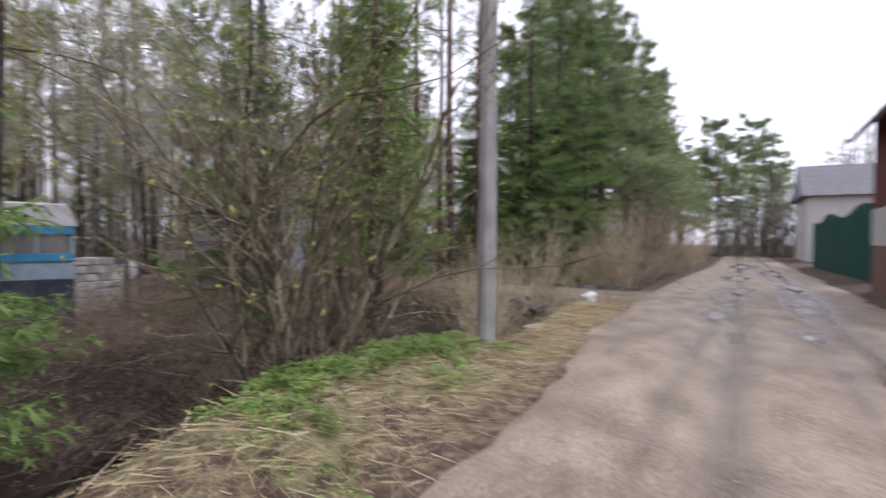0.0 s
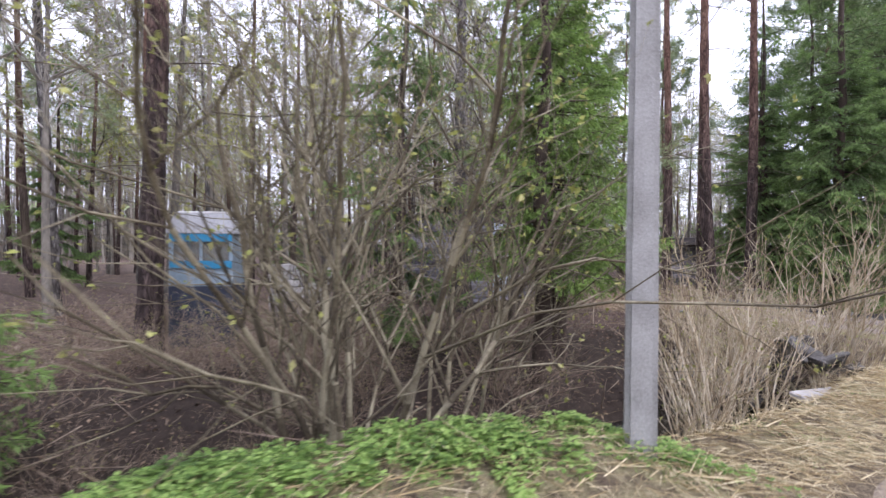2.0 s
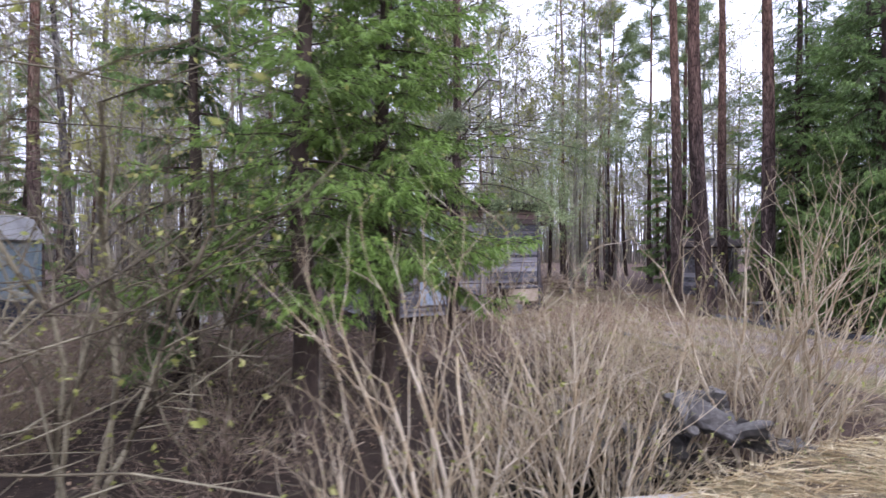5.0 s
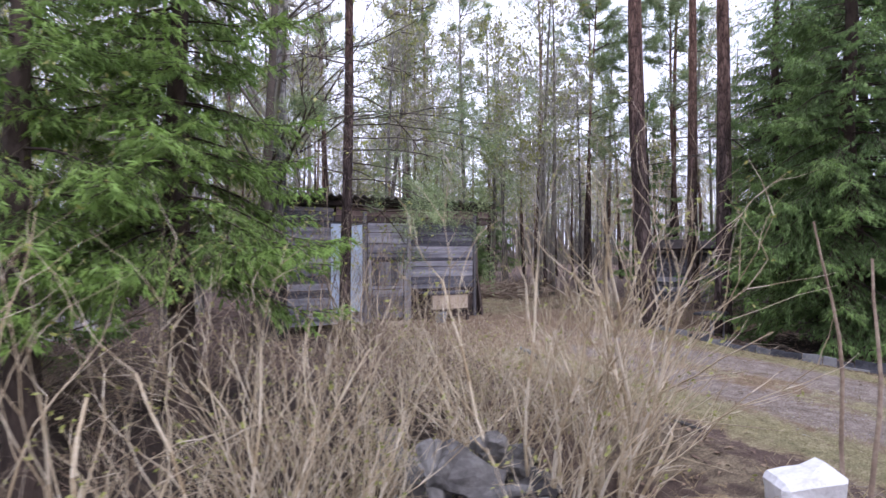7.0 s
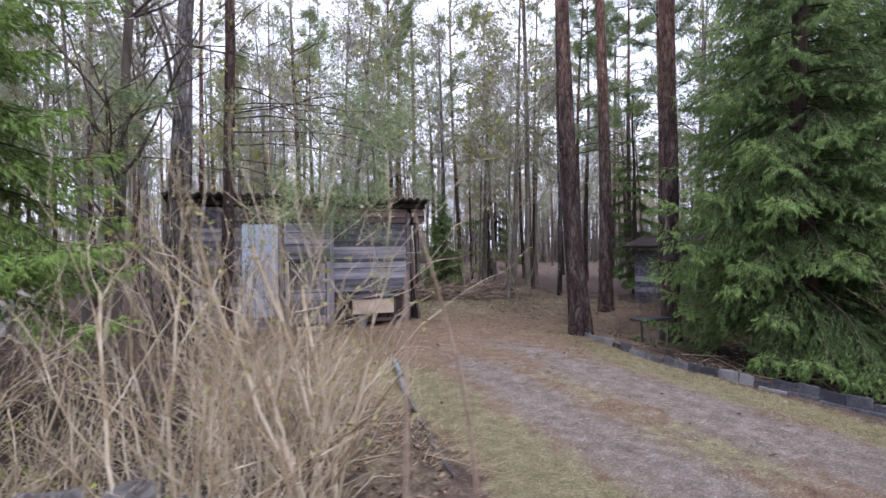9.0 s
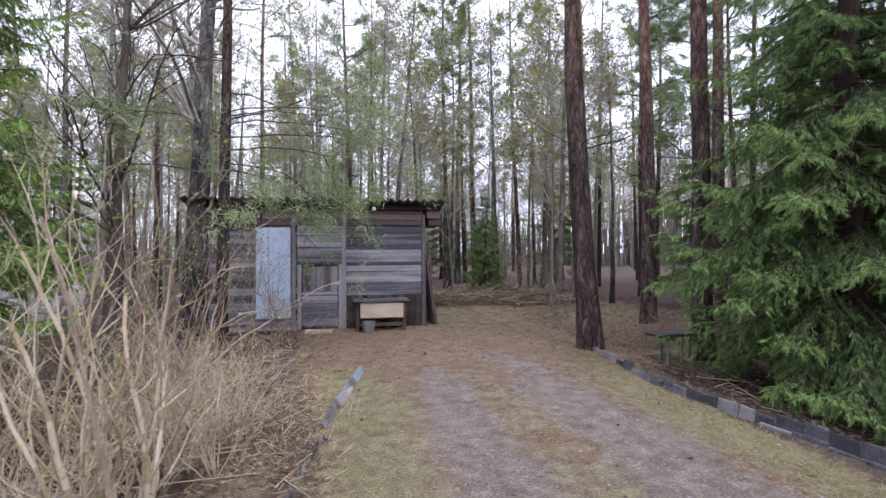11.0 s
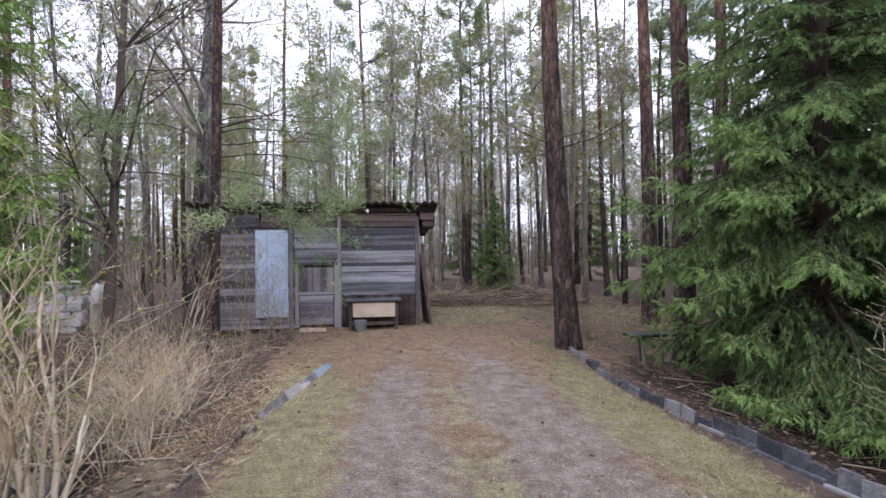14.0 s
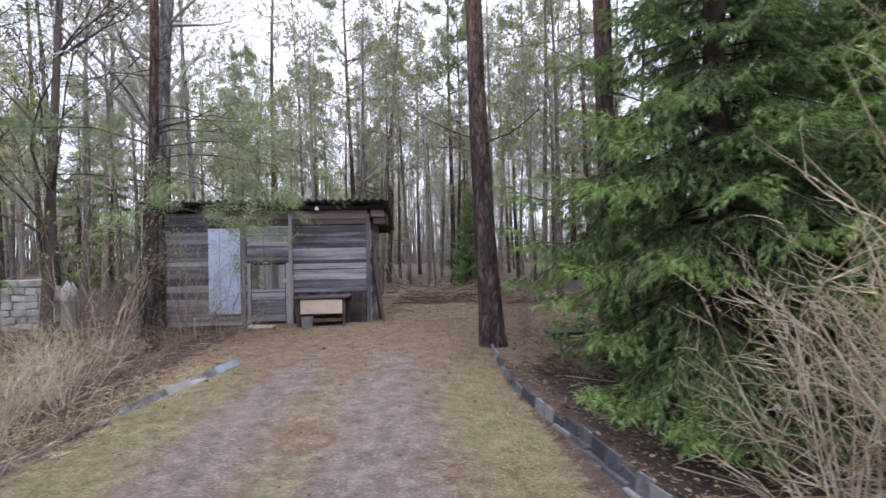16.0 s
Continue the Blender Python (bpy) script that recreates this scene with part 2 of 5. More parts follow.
M_BLACK = mat("black_bench_board", [(0.02, 0.02, 0.022), (0.05, 0.05, 0.053)], scale=5, bump=0.2, rough=0.4)
M_ZINC = mat("dull_zinc", [(0.2, 0.21, 0.23), (0.32, 0.33, 0.35)], scale=6, bump=0.1, rough=0.5, metal=0.6)
M_GREENFENCE = mat("dark_green_sheet", [(0.006, 0.055, 0.045), (0.01, 0.085, 0.07), (0.02, 0.12, 0.1)], scale=2, bump=0.1, rough=0.5)
M_REDHOUSE = mat("oxide_red_boards", [(0.07, 0.018, 0.016), (0.13, 0.035, 0.03), (0.18, 0.06, 0.05)], scale=3, bump=0.3, stretch=(1, 1, 0.2))
M_PLASTER = mat("pale_plaster", [(0.42, 0.4, 0.38), (0.55, 0.53, 0.5)], scale=2, bump=0.2)
M_GREYROOF = mat("grey_slate_roof", [(0.12, 0.12, 0.125), (0.2, 0.2, 0.21)], scale=3, bump=0.3)
M_BRICK = mat("dull_brick", [(0.16, 0.09, 0.07), (0.26, 0.15, 0.12)], scale=6, bump=0.5)

M_GLASS = bpy.data.materials.new("dusty_glass")
M_GLASS.use_nodes = True
gb = M_GLASS.node_tree.nodes["Principled BSDF"]
gb.inputs["Transmission Weight"].default_value, gb.inputs["Roughness"].default_value, gb.inputs["IOR"].default_value = 0.9, 0.08, 1.45
gb.inputs["Base Color"].default_value = (0.6, 0.62, 0.6, 1)
M_WATER = bpy.data.materials.new("dark_ditch_water")
M_WATER.use_nodes = True
wb = M_WATER.node_tree.nodes["Principled BSDF"]
wb.inputs["Base Color"].default_value, wb.inputs["Roughness"].default_value = (0.02, 0.018, 0.015, 1), 0.03
wb.inputs["IOR"].default_value = 1.33
M_PUDDLE = M_WATER.copy()
M_PUDDLE.name = "shallow_puddle_water"
# muddy base colour, lightened to stand for sky reflected in the puddles
M_PUDDLE.node_tree.nodes["Principled BSDF"].inputs["Base Color"].default_value = (0.34, 0.31, 0.29, 1)
M_PUDDLE.node_tree.nodes["Principled BSDF"].inputs["Roughness"].default_value = 0.22
wnz = M_WATER.node_tree.nodes.new("ShaderNodeTexNoise")
wnz.inputs["Scale"].default_value = 3.0
wbp = M_WATER.node_tree.nodes.new("ShaderNodeBump")
wbp.inputs["Strength"].default_value, wbp.inputs["Distance"].default_value = 0.08, 0.02
M_WATER.node_tree.links.new(wnz.outputs["Fac"], wbp.inputs["Height"])
M_WATER.node_tree.links.new(wbp.outputs[0], wb.inputs["Normal"])


def cover_material():
    """The ground: needle litter and dead leaves, with gravel, moss grass, straw and bare soil where their shares say so."""
    m = bpy.data.materials.new("ground_cover")
    m.use_nodes = True
    nt = m.node_tree
    b = nt.nodes["Principled BSDF"]
    b.inputs["Roughness"].default_value, b.inputs["Specular IOR Level"].default_value = 0.92, 0.2
    co = nt.nodes.new("ShaderNodeTexCoord")

    def nz(scale, detail=6, rough=0.6):
        n = nt.nodes.new("ShaderNodeTexNoise")
        n.inputs["Scale"].default_value, n.inputs["Detail"].default_value, n.inputs["Roughness"].default_value = scale, detail, rough
        nt.links.new(co.outputs["Object"], n.inputs["Vector"])
        return n.outputs["Fac"]

    broad, mid, grain = nz(0.9), nz(7.0), nz(60.0, 5, 0.75)

    def tones(stops, w):
        mx = nt.nodes.new("ShaderNodeMix")
        mx.inputs[0].default_value = w
        nt.links.new(mid, mx.inputs[2])
        nt.links.new(grain, mx.inputs[3])
        r = ramp_node(nt, stops)
        nt.links.new(mx.outputs[0], r.inputs[0])
        return r.outputs[0]

    litter = tones([(0.32, (0.038, 0.026, 0.022)), (0.5, (0.105, 0.073, 0.058)), (0.66, (0.22, 0.16, 0.12))], 0.6)
    layers = {
        "soil": tones([(0.35, (0.022, 0.017, 0.014)), (0.65, (0.075, 0.055, 0.042))], 0.5),
        "yard": tones([(0.36, (0.1, 0.066, 0.043)), (0.5, (0.225, 0.155, 0.098)), (0.64, (0.38, 0.295, 0.19))], 0.7),
        "straw": tones([(0.37, (0.05, 0.038, 0.027)), (0.5, (0.15, 0.115, 0.075)), (0.63, (0.34, 0.275, 0.18))], 0.55),
        "gravel": tones([(0.36, (0.095, 0.074, 0.06)), (0.5, (0.215, 0.174, 0.142)), (0.64, (0.42, 0.365, 0.315))], 0.7),
        "grass": tones([(0.36, (0.085, 0.075, 0.036)), (0.5, (0.225, 0.2, 0.105)), (0.64, (0.42, 0.36, 0.23))], 0.7),
    }
    colour = litter
    for name, col in layers.items():
        at = nt.nodes.new("ShaderNodeAttribute")
        at.attribute_name = name
        su = nt.nodes.new("ShaderNodeMath")
        su.operation, su.inputs[1].default_value = "SUBTRACT", 0.5
        nt.links.new(broad, su.inputs[0])
        sv = nt.nodes.new("ShaderNodeMath")
        sv.operation, sv.inputs[1].default_value = "SUBTRACT", 0.5
        nt.links.new(mid, sv.inputs[0])
        a1 = nt.nodes.new("ShaderNodeMath")
        a1.operation, a1.inputs[1].default_value = "MULTIPLY_ADD", 1.1
        nt.links.new(su.outputs[0], a1.inputs[0])
        nt.links.new(at.outputs["Fac"], a1.inputs[2])
        a2 = nt.nodes.new("ShaderNodeMath")
        a2.operation, a2.inputs[1].default_value = "MULTIPLY_ADD", 1.1
        nt.links.new(sv.outputs[0], a2.inputs[0])
        nt.links.new(a1.outputs[0], a2.inputs[2])
        mr = nt.nodes.new("ShaderNodeMapRange")
        mr.interpolation_type = "SMOOTHSTEP"
        mr.inputs[1].default_value, mr.inputs[2].default_value = 0.33, 0.67
        nt.links.new(a2.outputs[0], mr.inputs[0])
        mx = nt.nodes.new("ShaderNodeMix")
        mx.data_type = "RGBA"
        nt.links.new(mr.outputs[0], mx.inputs[0])
        nt.links.new(colour, mx.inputs[6])
        nt.links.new(col, mx.inputs[7])
        colour = mx.outputs[2]
    nt.links.new(colour, b.inputs["Base Color"])
    bp = nt.nodes.new("ShaderNodeBump")
    bp.inputs["Strength"].default_value, bp.inputs["Distance"].default_value = 0.8, 0.03
    nt.links.new(grain, bp.inputs["Height"])
    nt.links.new(bp.outputs[0], b.inputs["Normal"])
    return m


def road_material():
    """Wet packed sand with stones, smoother and darker where it is damp."""
    m = mat("muddy_sand_road", [(0.13, 0.1, 0.07), (0.285, 0.228, 0.168), (0.44, 0.365, 0.28)], scale=2.2, bump=0.9, bump_scale=38, stretch=(0.5, 1, 1), fine=0.5, rough=0.7)
    nt = m.node_tree
    b = nt.nodes["Principled BSDF"]
    at = nt.nodes.new("ShaderNodeAttribute")
    at.attribute_name = "wet"
    mr = nt.nodes.new("ShaderNodeMapRange")
    mr.inputs[3].default_value, mr.inputs[4].default_value = 0.75, 0.12
    nt.links.new(at.outputs["Fac"], mr.inputs[0])
    nt.links.new(mr.outputs[0], b.inputs["Roughness"])
    first = b.inputs["Base Color"].links[0].from_socket
    damp = nt.nodes.new("ShaderNodeMix")
    damp.data_type, damp.blend_type = "RGBA", "MULTIPLY"
    damp.inputs[7].default_value = (0.5, 0.46, 0.43, 1)
    nt.links.new(at.outputs["Fac"], damp.inputs[0])
    nt.links.new(first, damp.inputs[6])
    nt.links.new(damp.outputs[2], b.inputs["Base Color"])
    return m


# ---------------------------------------------------------------- mesh helpers
RNG = np.random.default_rng(7)
rnd = random.Random(11)


def soup(name, V, F, material, attrs=None, smooth=False, flat=False):
    """A mesh from arrays; F is n x 3 or n x 4."""
    V, F = np.asarray(V, np.float32), np.asarray(F, np.int32)
    me = bpy.data.meshes.new(name)
    k = F.shape[1]
    me.vertices.add(len(V))
    me.vertices.foreach_set("co", V.ravel())
    me.loops.add(F.size)
    me.loops.foreach_set("vertex_index", F.ravel())
    me.polygons.add(len(F))
    me.polygons.foreach_set("loop_start", np.arange(0, F.size, k, dtype=np.int32))
    me.polygons.foreach_set("loop_total", np.full(len(F), k, np.int32))
    if smooth or flat:
        me.polygons.foreach_set("use_smooth", np.full(len(F), smooth))
    me.materials.append(material)
    for key, val in (attrs or {}).items():
        me.attributes.new(key, "FLOAT", "POINT").data.foreach_set("value", np.asarray(val, np.float32).ravel())
    me.update(calc_edges=True)
    me.validate()
    return me


def hang(name, me, parent=None, label=""):
    ob = new(name, me)
    if parent is not None:
        ob.parent = parent
    if label:
        ob["label"] = label
    return ob


def part(name, bm, material, parent=None, label=""):
    me = bpy.data.meshes.new(name)
    bm.to_mesh(me)
    bm.free()
    me.materials.append(material)
    return hang(name, me, parent, label)


def block(x0, x1, y0, y1, z0, z1, bev=0.006, wobble=0.0, turn=None):
    """A bevelled, slightly uneven block as a bmesh."""
    bm = bmesh.new()
    bmesh.ops.create_cube(bm, size=1)
    for v in bm.verts:
        v.co = Vector(((x0 + x1) / 2 + v.co.x * (x1 - x0), (y0 + y1) / 2 + v.co.y * (y1 - y0), (z0 + z1) / 2 + v.co.z * (z1 - z0)))
        v.co += Vector((rnd.uniform(-1, 1), rnd.uniform(-1, 1), rnd.uniform(-1, 1))) * wobble
    if bev:
        bmesh.ops.bevel(bm, geom=bm.edges[:], offset=min(bev, 0.3 * min(x1 - x0, y1 - y0, z1 - z0)), segments=1, affect="EDGES")
    if turn is not None:
        bm.transform(turn)
    return bm


def thing(name, m=None, label="", category="", group="", kind=""):
    ob = new(name)
    if m is not None:
        ob.matrix_world = m
    return tagged(ob, label, category, group, kind)


def prisms(S, sides=3):
    """Tapered prisms along segments, rows of p0, p1, r0, r1."""
    S = np.asarray(S, float)
    a, b, r0, r1 = S[:, :3], S[:, 3:6], S[:, 6], S[:, 7]
    d = b - a
    d /= np.linalg.norm(d, axis=1, keepdims=True) + 1e-9
    up = np.where(np.abs(d[:, 2:3]) > 0.9, [[1.0, 0, 0]], [[0, 0, 1.0]])
    u = np.cross(d, up)
    u /= np.linalg.norm(u, axis=1, keepdims=True) + 1e-9
    w = np.cross(d, u)
    V = np.empty((len(S), 2 * sides, 3))
    for k in range(sides):
        c, s = math.cos(2 * math.pi * k / sides), math.sin(2 * math.pi * k / sides)
        o = u * c + w * s
        V[:, k], V[:, sides + k] = a + o * r0[:, None], b + o * r1[:, None]
    base = np.arange(len(S))[:, None] * 2 * sides
    F = np.concatenate([base + np.array([[k, (k + 1) % sides, sides + (k + 1) % sides, sides + k]]) for k in range(sides)])
    return V.reshape(-1, 3), F


def blades(P, D, length, width, rng):
    """One thin triangle each, from P along D."""
    P, D = np.asarray(P, float), np.asarray(D, float)
    D = D / (np.linalg.norm(D, axis=1, keepdims=True) + 1e-9)
    s = np.cross(D, rng.normal(size=D.shape))
    s /= np.linalg.norm(s, axis=1, keepdims=True) + 1e-9
    length, width = np.broadcast_to(length, len(P))[:, None], np.broadcast_to(width, len(P))[:, None]
    V = np.stack([P - s * width / 2, P + s * width / 2, P + D * length], 1).reshape(-1, 3)
    return V, np.arange(len(V)).reshape(-1, 3)


def leaves(P, size, rng, flat=0.6):
    """Small four-cornered leaves lying roughly flat."""
    n = len(P)
    nrm = rng.normal(size=(n, 3)) * (1 - flat) + np.array([0, 0, flat])
    nrm /= np.linalg.norm(nrm, axis=1, keepdims=True)
    a = np.cross(nrm, rng.normal(size=(n, 3)))
    a /= np.linalg.norm(a, axis=1, keepdims=True)
    c = np.cross(nrm, a)
    size = np.broadcast_to(size, n)[:, None]
    bend = nrm * size * 0.25
    V = np.stack([P - a * size, P - c * size * 0.55 + bend, P + a * size, P + c * size * 0.55 + bend], 1).reshape(-1, 3)
    return V, np.arange(len(V)).reshape(-1, 4)


def unit(x, y, z):
    n = math.sqrt(x * x + y * y + z * z) + 1e-9
    return x / n, y / n, z / n


def grow(R, segs, tips, p, d, L, r, level, spec):
    """A branching stem. spec: per level (steps, wander, lift, children, spread, ratio, first)."""
    steps, wander, lift, kids, spread, ratio, first = spec[level]
    st = L / steps
    for i in range(steps):
        d = unit(d[0] + R.gauss(0, wander), d[1] + R.gauss(0, wander), d[2] + R.gauss(0, wander) + lift)
        q = (p[0] + d[0] * st, p[1] + d[1] * st, p[2] + d[2] * st)
        r1 = r * (1 - 0.85 / steps) if level + 1 < len(spec) else r * 0.72
        segs[min(level, len(segs) - 1)].append((*p, *q, r, r1))
        f = (i + 1) / steps
        if level + 1 < len(spec) and f >= first:
            n = int(kids) + (R.random() < kids - int(kids))
            for _ in range(n):
                a = R.uniform(0, 6.283)
                sx, sy, sz = unit(d[1] * math.cos(a) + d[2] * math.sin(a) + 0.01, d[2] * math.cos(a) - d[0] * math.cos(a), -d[0] * math.sin(a) + d[1] * math.sin(a) * 0.5)
                k = spread * R.uniform(0.6, 1.3)
                e = unit(d[0] + sx * k, d[1] + sy * k, d[2] + sz * k)
                grow(R, segs, tips, q, e, L * ratio * R.uniform(0.6, 1.2) * (1.25 - 0.55 * f), max(r1 * 0.62, 0.0032), level + 1, spec)
        p, r = q, r1
    tips.append((p, d))


def tube(points, radii, sides=12, seed=0, knob=0.04):
    """A welded, slightly knobbly tube through points."""
    rg = np.random.default_rng(seed)
    V, F = [], []
    for i, (p, r) in enumerate(zip(points, radii)):
        for k in range(sides):
            a = 2 * math.pi * k / sides
            rr = r * (1 + rg.normal() * knob)
            V.append((p[0] + math.cos(a) * rr, p[1] + math.sin(a) * rr, p[2]))
    for i in range(len(points) - 1):
        for k in range(sides):
            a, b = i * sides + k, i * sides + (k + 1) % sides
            F.append((a, b, b + sides, a + sides))
    return np.array(V), np.array(F)


def joined(*pairs):
    V, F, n = [], [], 0
    for v, f in pairs:
        V.append(v)
        F.append(np.asarray(f) + n)
        n += len(v)
    return np.concatenate(V), np.concatenate(F)


# ---------------------------------------------------------------- ground
def sm(a, b, x):
    t = np.clip((x - a) / (b - a), 0, 1)
    return t * t * (3 - 2 * t)


def road_left(x):
    return 1.05 - 0.15 * x


def spill(x):
    """How far the trodden sand spreads past the straight road edge, towards the drive's mouth."""
    return np.interp(x, [-4, -2, 0, 1, 4.5, 7, 16, 30], [0, 0.1, 0.35, 0.6, 0.6, 0.7, 0.6, 0])


def wave(x, y, k, seed):
    return (np.sin(x * k * 1.3 + seed) * np.cos(y * k * 0.9 + 2 * seed) + np.sin(x * k * 2.7 + y * k * 1.9 + 3 * seed) * 0.5 + np.sin(x * k * 5.1 - y * k * 4.3 + seed * 5) * 0.25)


def height(x, y):
    """The lie of the land: road, bank, ditch on both sides of the drive, yard and forest floor."""
    x, y = np.asarray(x, float), np.asarray(y, float)
    v = y - road_left(x)
    w = v + 1.85 - np.interp(x, [-7, -6, -5.3, -3.9, -2.9, -2.1, -0.6, 1, 3, 4], [0.9, 1.05, 1.25, 1.85, 1.75, 1.5, 1.25, 1.3, 1.6, 1.7])
    mound = sm(-7.5, -5.5, x) * (1 - sm(-1.9, -0.9, x))
    top = 0.09 + 0.22 * mound
    b = spill(x)
    side = sm(0.9 * b, 1.3, v) * top
    ditch = np.interp(w, [1.85, 2.2, 2.75, 3.9, 4.7, 5.6, 7.0], [0, -0.35, -0.95, -1.0, -0.5, -0.22, -0.1])
    ditch = ditch - top * sm(1.85, 3.0, w)
    left = 1 - sm(3.7, 5.6, x)
    right = sm(10.2, 11.4, x)
    shallow = np.interp(v, [0.8, 1.6, 3.0, 5.0, 8.0, 11.0], [0, -0.18, -0.35, -0.28, -0.15, 0.0])
    drive = sm(0.0, 6.0, v) * 0.06
    z = side * left + ditch * left + shallow * right + drive * (1 - left) * (1 - right)
    z = z - 0.12 * sm(8.7, 9.8, x) * (1 - sm(5.0, 7.0, y)) * (1 - right) * sm(0.0, 1.0, v)
    rough = sm(0.2 + b, 1.0 + b, v) * (0.35 + 0.65 * np.maximum(left, right))
    z = z + wave(x, y, 1.7, 1.0) * 0.025 * rough + wave(x, y, 6.0, 2.0) * 0.012 * rough
    z = z + np.interp(v, [-30, -6.5, -4.7, -4.3], [0.35, 0.25, 0.06, 0.0])
    z = z - 0.07 * sm(-4.5, -4.2, v) * (1 - sm(b - 0.35, b, v))
    return z


def axis_lines(lo, hi, step, far):
    near = np.arange(lo, hi + 1e-6, step)
    out, g = [], step
    e = hi
    while e < far:
        g *= 1.35
        e += g
        out.append(e)
    low, g, e = [], step, lo
    while e > -far:
        g *= 1.35
        e -= g
        low.append(e)
    return np.concatenate([low[::-1], near, out])


GX, GY = axis_lines(-9.0, 16.0, 0.1, 600.0), axis_lines(-2.0, 16.0, 0.1, 600.0)
gx, gy = np.meshgrid(GX, GY)
gz = height(gx, gy)
gv = gy - road_left(gx)
gleft, gright = 1 - sm(3.9, 5.3, gx), sm(10.0, 10.5, gx)
on_drive = sm(5.6, 6.2, gx + 0.05 * (gy - 4)) * (1 - sm(9.75, 10.0, gx - 0.03 * (4 - gy))) * sm(-0.3, 0.3, gv) * (1 - sm(10.5, 13.0, gy))
lane = np.maximum(np.exp(-((gx - 7.2 - 0.02 * (gy - 3)) / 0.42) ** 2), np.exp(-((gx - 8.5 + 0.04 * (gy - 3)) / 0.55) ** 2))
mouth = (1 - sm(1.2, 2.6, gv)) * sm(4.9, 6.0, gx) * (1 - sm(11.0, 12.5, gx))
gravel = np.clip(np.maximum(lane * on_drive * (1 - 0.75 * sm(4.0, 8.5, gy)) * 1.02, mouth * 0.55 * sm(-0.5, 0, gv)), 0, 1)
gravel = np.maximum(gravel, on_drive * 0.5 * (1 - sm(5.0, 8.5, gy)))
grass = np.clip(on_drive * (1 - lane) * (0.6 + 0.22 * np.abs(gx - 7.9) / 2) * (1 - sm(4.5, 8.5, gy)) + sm(0.2, 0.7, gv) * (1 - sm(1.6, 2.1, gv)) * 0.5 * gleft, 0, 1)
grass = np.clip(grass + sm(8.5, 11.0, gy) * (1 - sm(15.0, 19.0, gy)) * sm(7.5, 8.5, gx) * (1 - sm(13, 15, gx)) * 0.55, 0, 1)
yard = np.clip(sm(5.0, 6.0, gx) * sm(5.0, 7.5, gy) * (1 - sm(16, 22, gy)) * 0.95 * (1 - sm(13, 16, gx)) + on_drive * 0.9 + sm(20, 26, gy) * 0.3, 0, 1)
gb = spill(gx)
straw = np.clip(sm(-0.15, 0.08, gv - gb) * (1 - sm(1.3, 2.2, gv)) * gleft * 0.8 * sm(-2.5, -0.8, gx) + sm(-0.15, 0.08, gv - gb) * (1 - sm(1.0, 1.7, gv)) * gleft * 0.6 +
                np.exp(-((gx - 5.4) / 0.5) ** 2) * sm(1.0, 2.0, gy) * (1 - sm(3.5, 5.0, gy)) * 0.7 + sm(-4.4, -5.2, gv) * 0.4, 0, 1)
soil = np.clip(gleft * sm(1.7, 2.3, gv) * (1 - sm(5.0, 8.0, gv)) * 0.85 + gright * sm(1.0, 1.8, gv) * (1 - sm(8, 11, gy)) * 0.75, 0, 1)
nx, ny = len(GX), len(GY)
gi = np.arange(nx * ny).reshape(ny, nx)
GF = np.stack([gi[:-1, :-1], gi[:-1, 1:], gi[1:, 1:], gi[1:, :-1]], -1).reshape(-1, 4)
GV = np.stack([gx, gy, gz], -1).reshape(-1, 3)
ground = hang("ground", soup("ground", GV, GF, cover_material(), {"soil": soil, "yard": yard, "straw": straw, "gravel": gravel, "grass": grass}, smooth=True))
tagged(ground, "forest floor of leaf litter, moss grass and gravel", "ground", kind="structure")

# road: crowned sand with ruts and pot-holes
rx_, rv_ = np.concatenate([np.arange(-30, -8, 0.5), np.arange(-8, 16, 0.12), np.arange(16, 130, 0.8)]), np.arange(-4.5, 0.16, 0.09)
qx, qv = np.meshgrid(rx_, rv_)
qy = road_left(qx) + qv + spill(qx) * sm(-1.3, 0.0, qv)
rut = np.exp(-((qv + 1.5) / 0.16) ** 2) + np.exp(-((qv + 3.1) / 0.18) ** 2) + 0.7 * np.exp(-((qv + 2.6 + 0.1 * np.sin(qx * 0.6)) / 0.1) ** 2) + 0.6 * np.exp(-((qv + 1.05 + 0.08 * np.sin(qx * 0.5)) / 0.1) ** 2)
qy = qy + 0.04 * wave(qx, qx * 0.3, 1.9, 3.0) * sm(-0.8, 0.1, qv)
qz = 0.012 + 0.05 * sm(-4.5, -3.9, qv) * (1 - sm(-0.5, 0.16, qv)) - 0.065 * rut * (0.6 + 0.4 * np.sin(qx * 0.7)) + 0.008 * wave(qx, qy, 4.0, 0.5) - 0.06 * sm(-0.05, 0.16, qv)
hole = np.zeros_like(qx)
for hx, hv, ha, hb in ((2.2, -2.5, 0.7, 0.2), (4.3, -1.15, 1.0, 0.3), (6.6, -1.3, 0.8, 0.25), (5.9, -2.8, 1.3, 0.35), (8.0, -3.0, 1.4, 0.5), (10.5, -1.6, 1.5, 0.45), (13, -3.2, 1.6, 0.5), (17, -1.5, 2.5, 0.6), (22, -2.9, 3, 0.6), (30, -1.8, 5, 0.8), (-1.0, -3.2, 0.9, 0.3)):
    hole = np.maximum(hole, np.exp(-((qx - hx) / ha) ** 2 - ((qv - hv) / hb) ** 2))
qz = qz - 0.055 * hole
qi = np.arange(qx.size).reshape(qx.shape)
QF = np.stack([qi[:-1, :-1], qi[:-1, 1:], qi[1:, 1:], qi[1:, :-1]], -1).reshape(-1, 4)
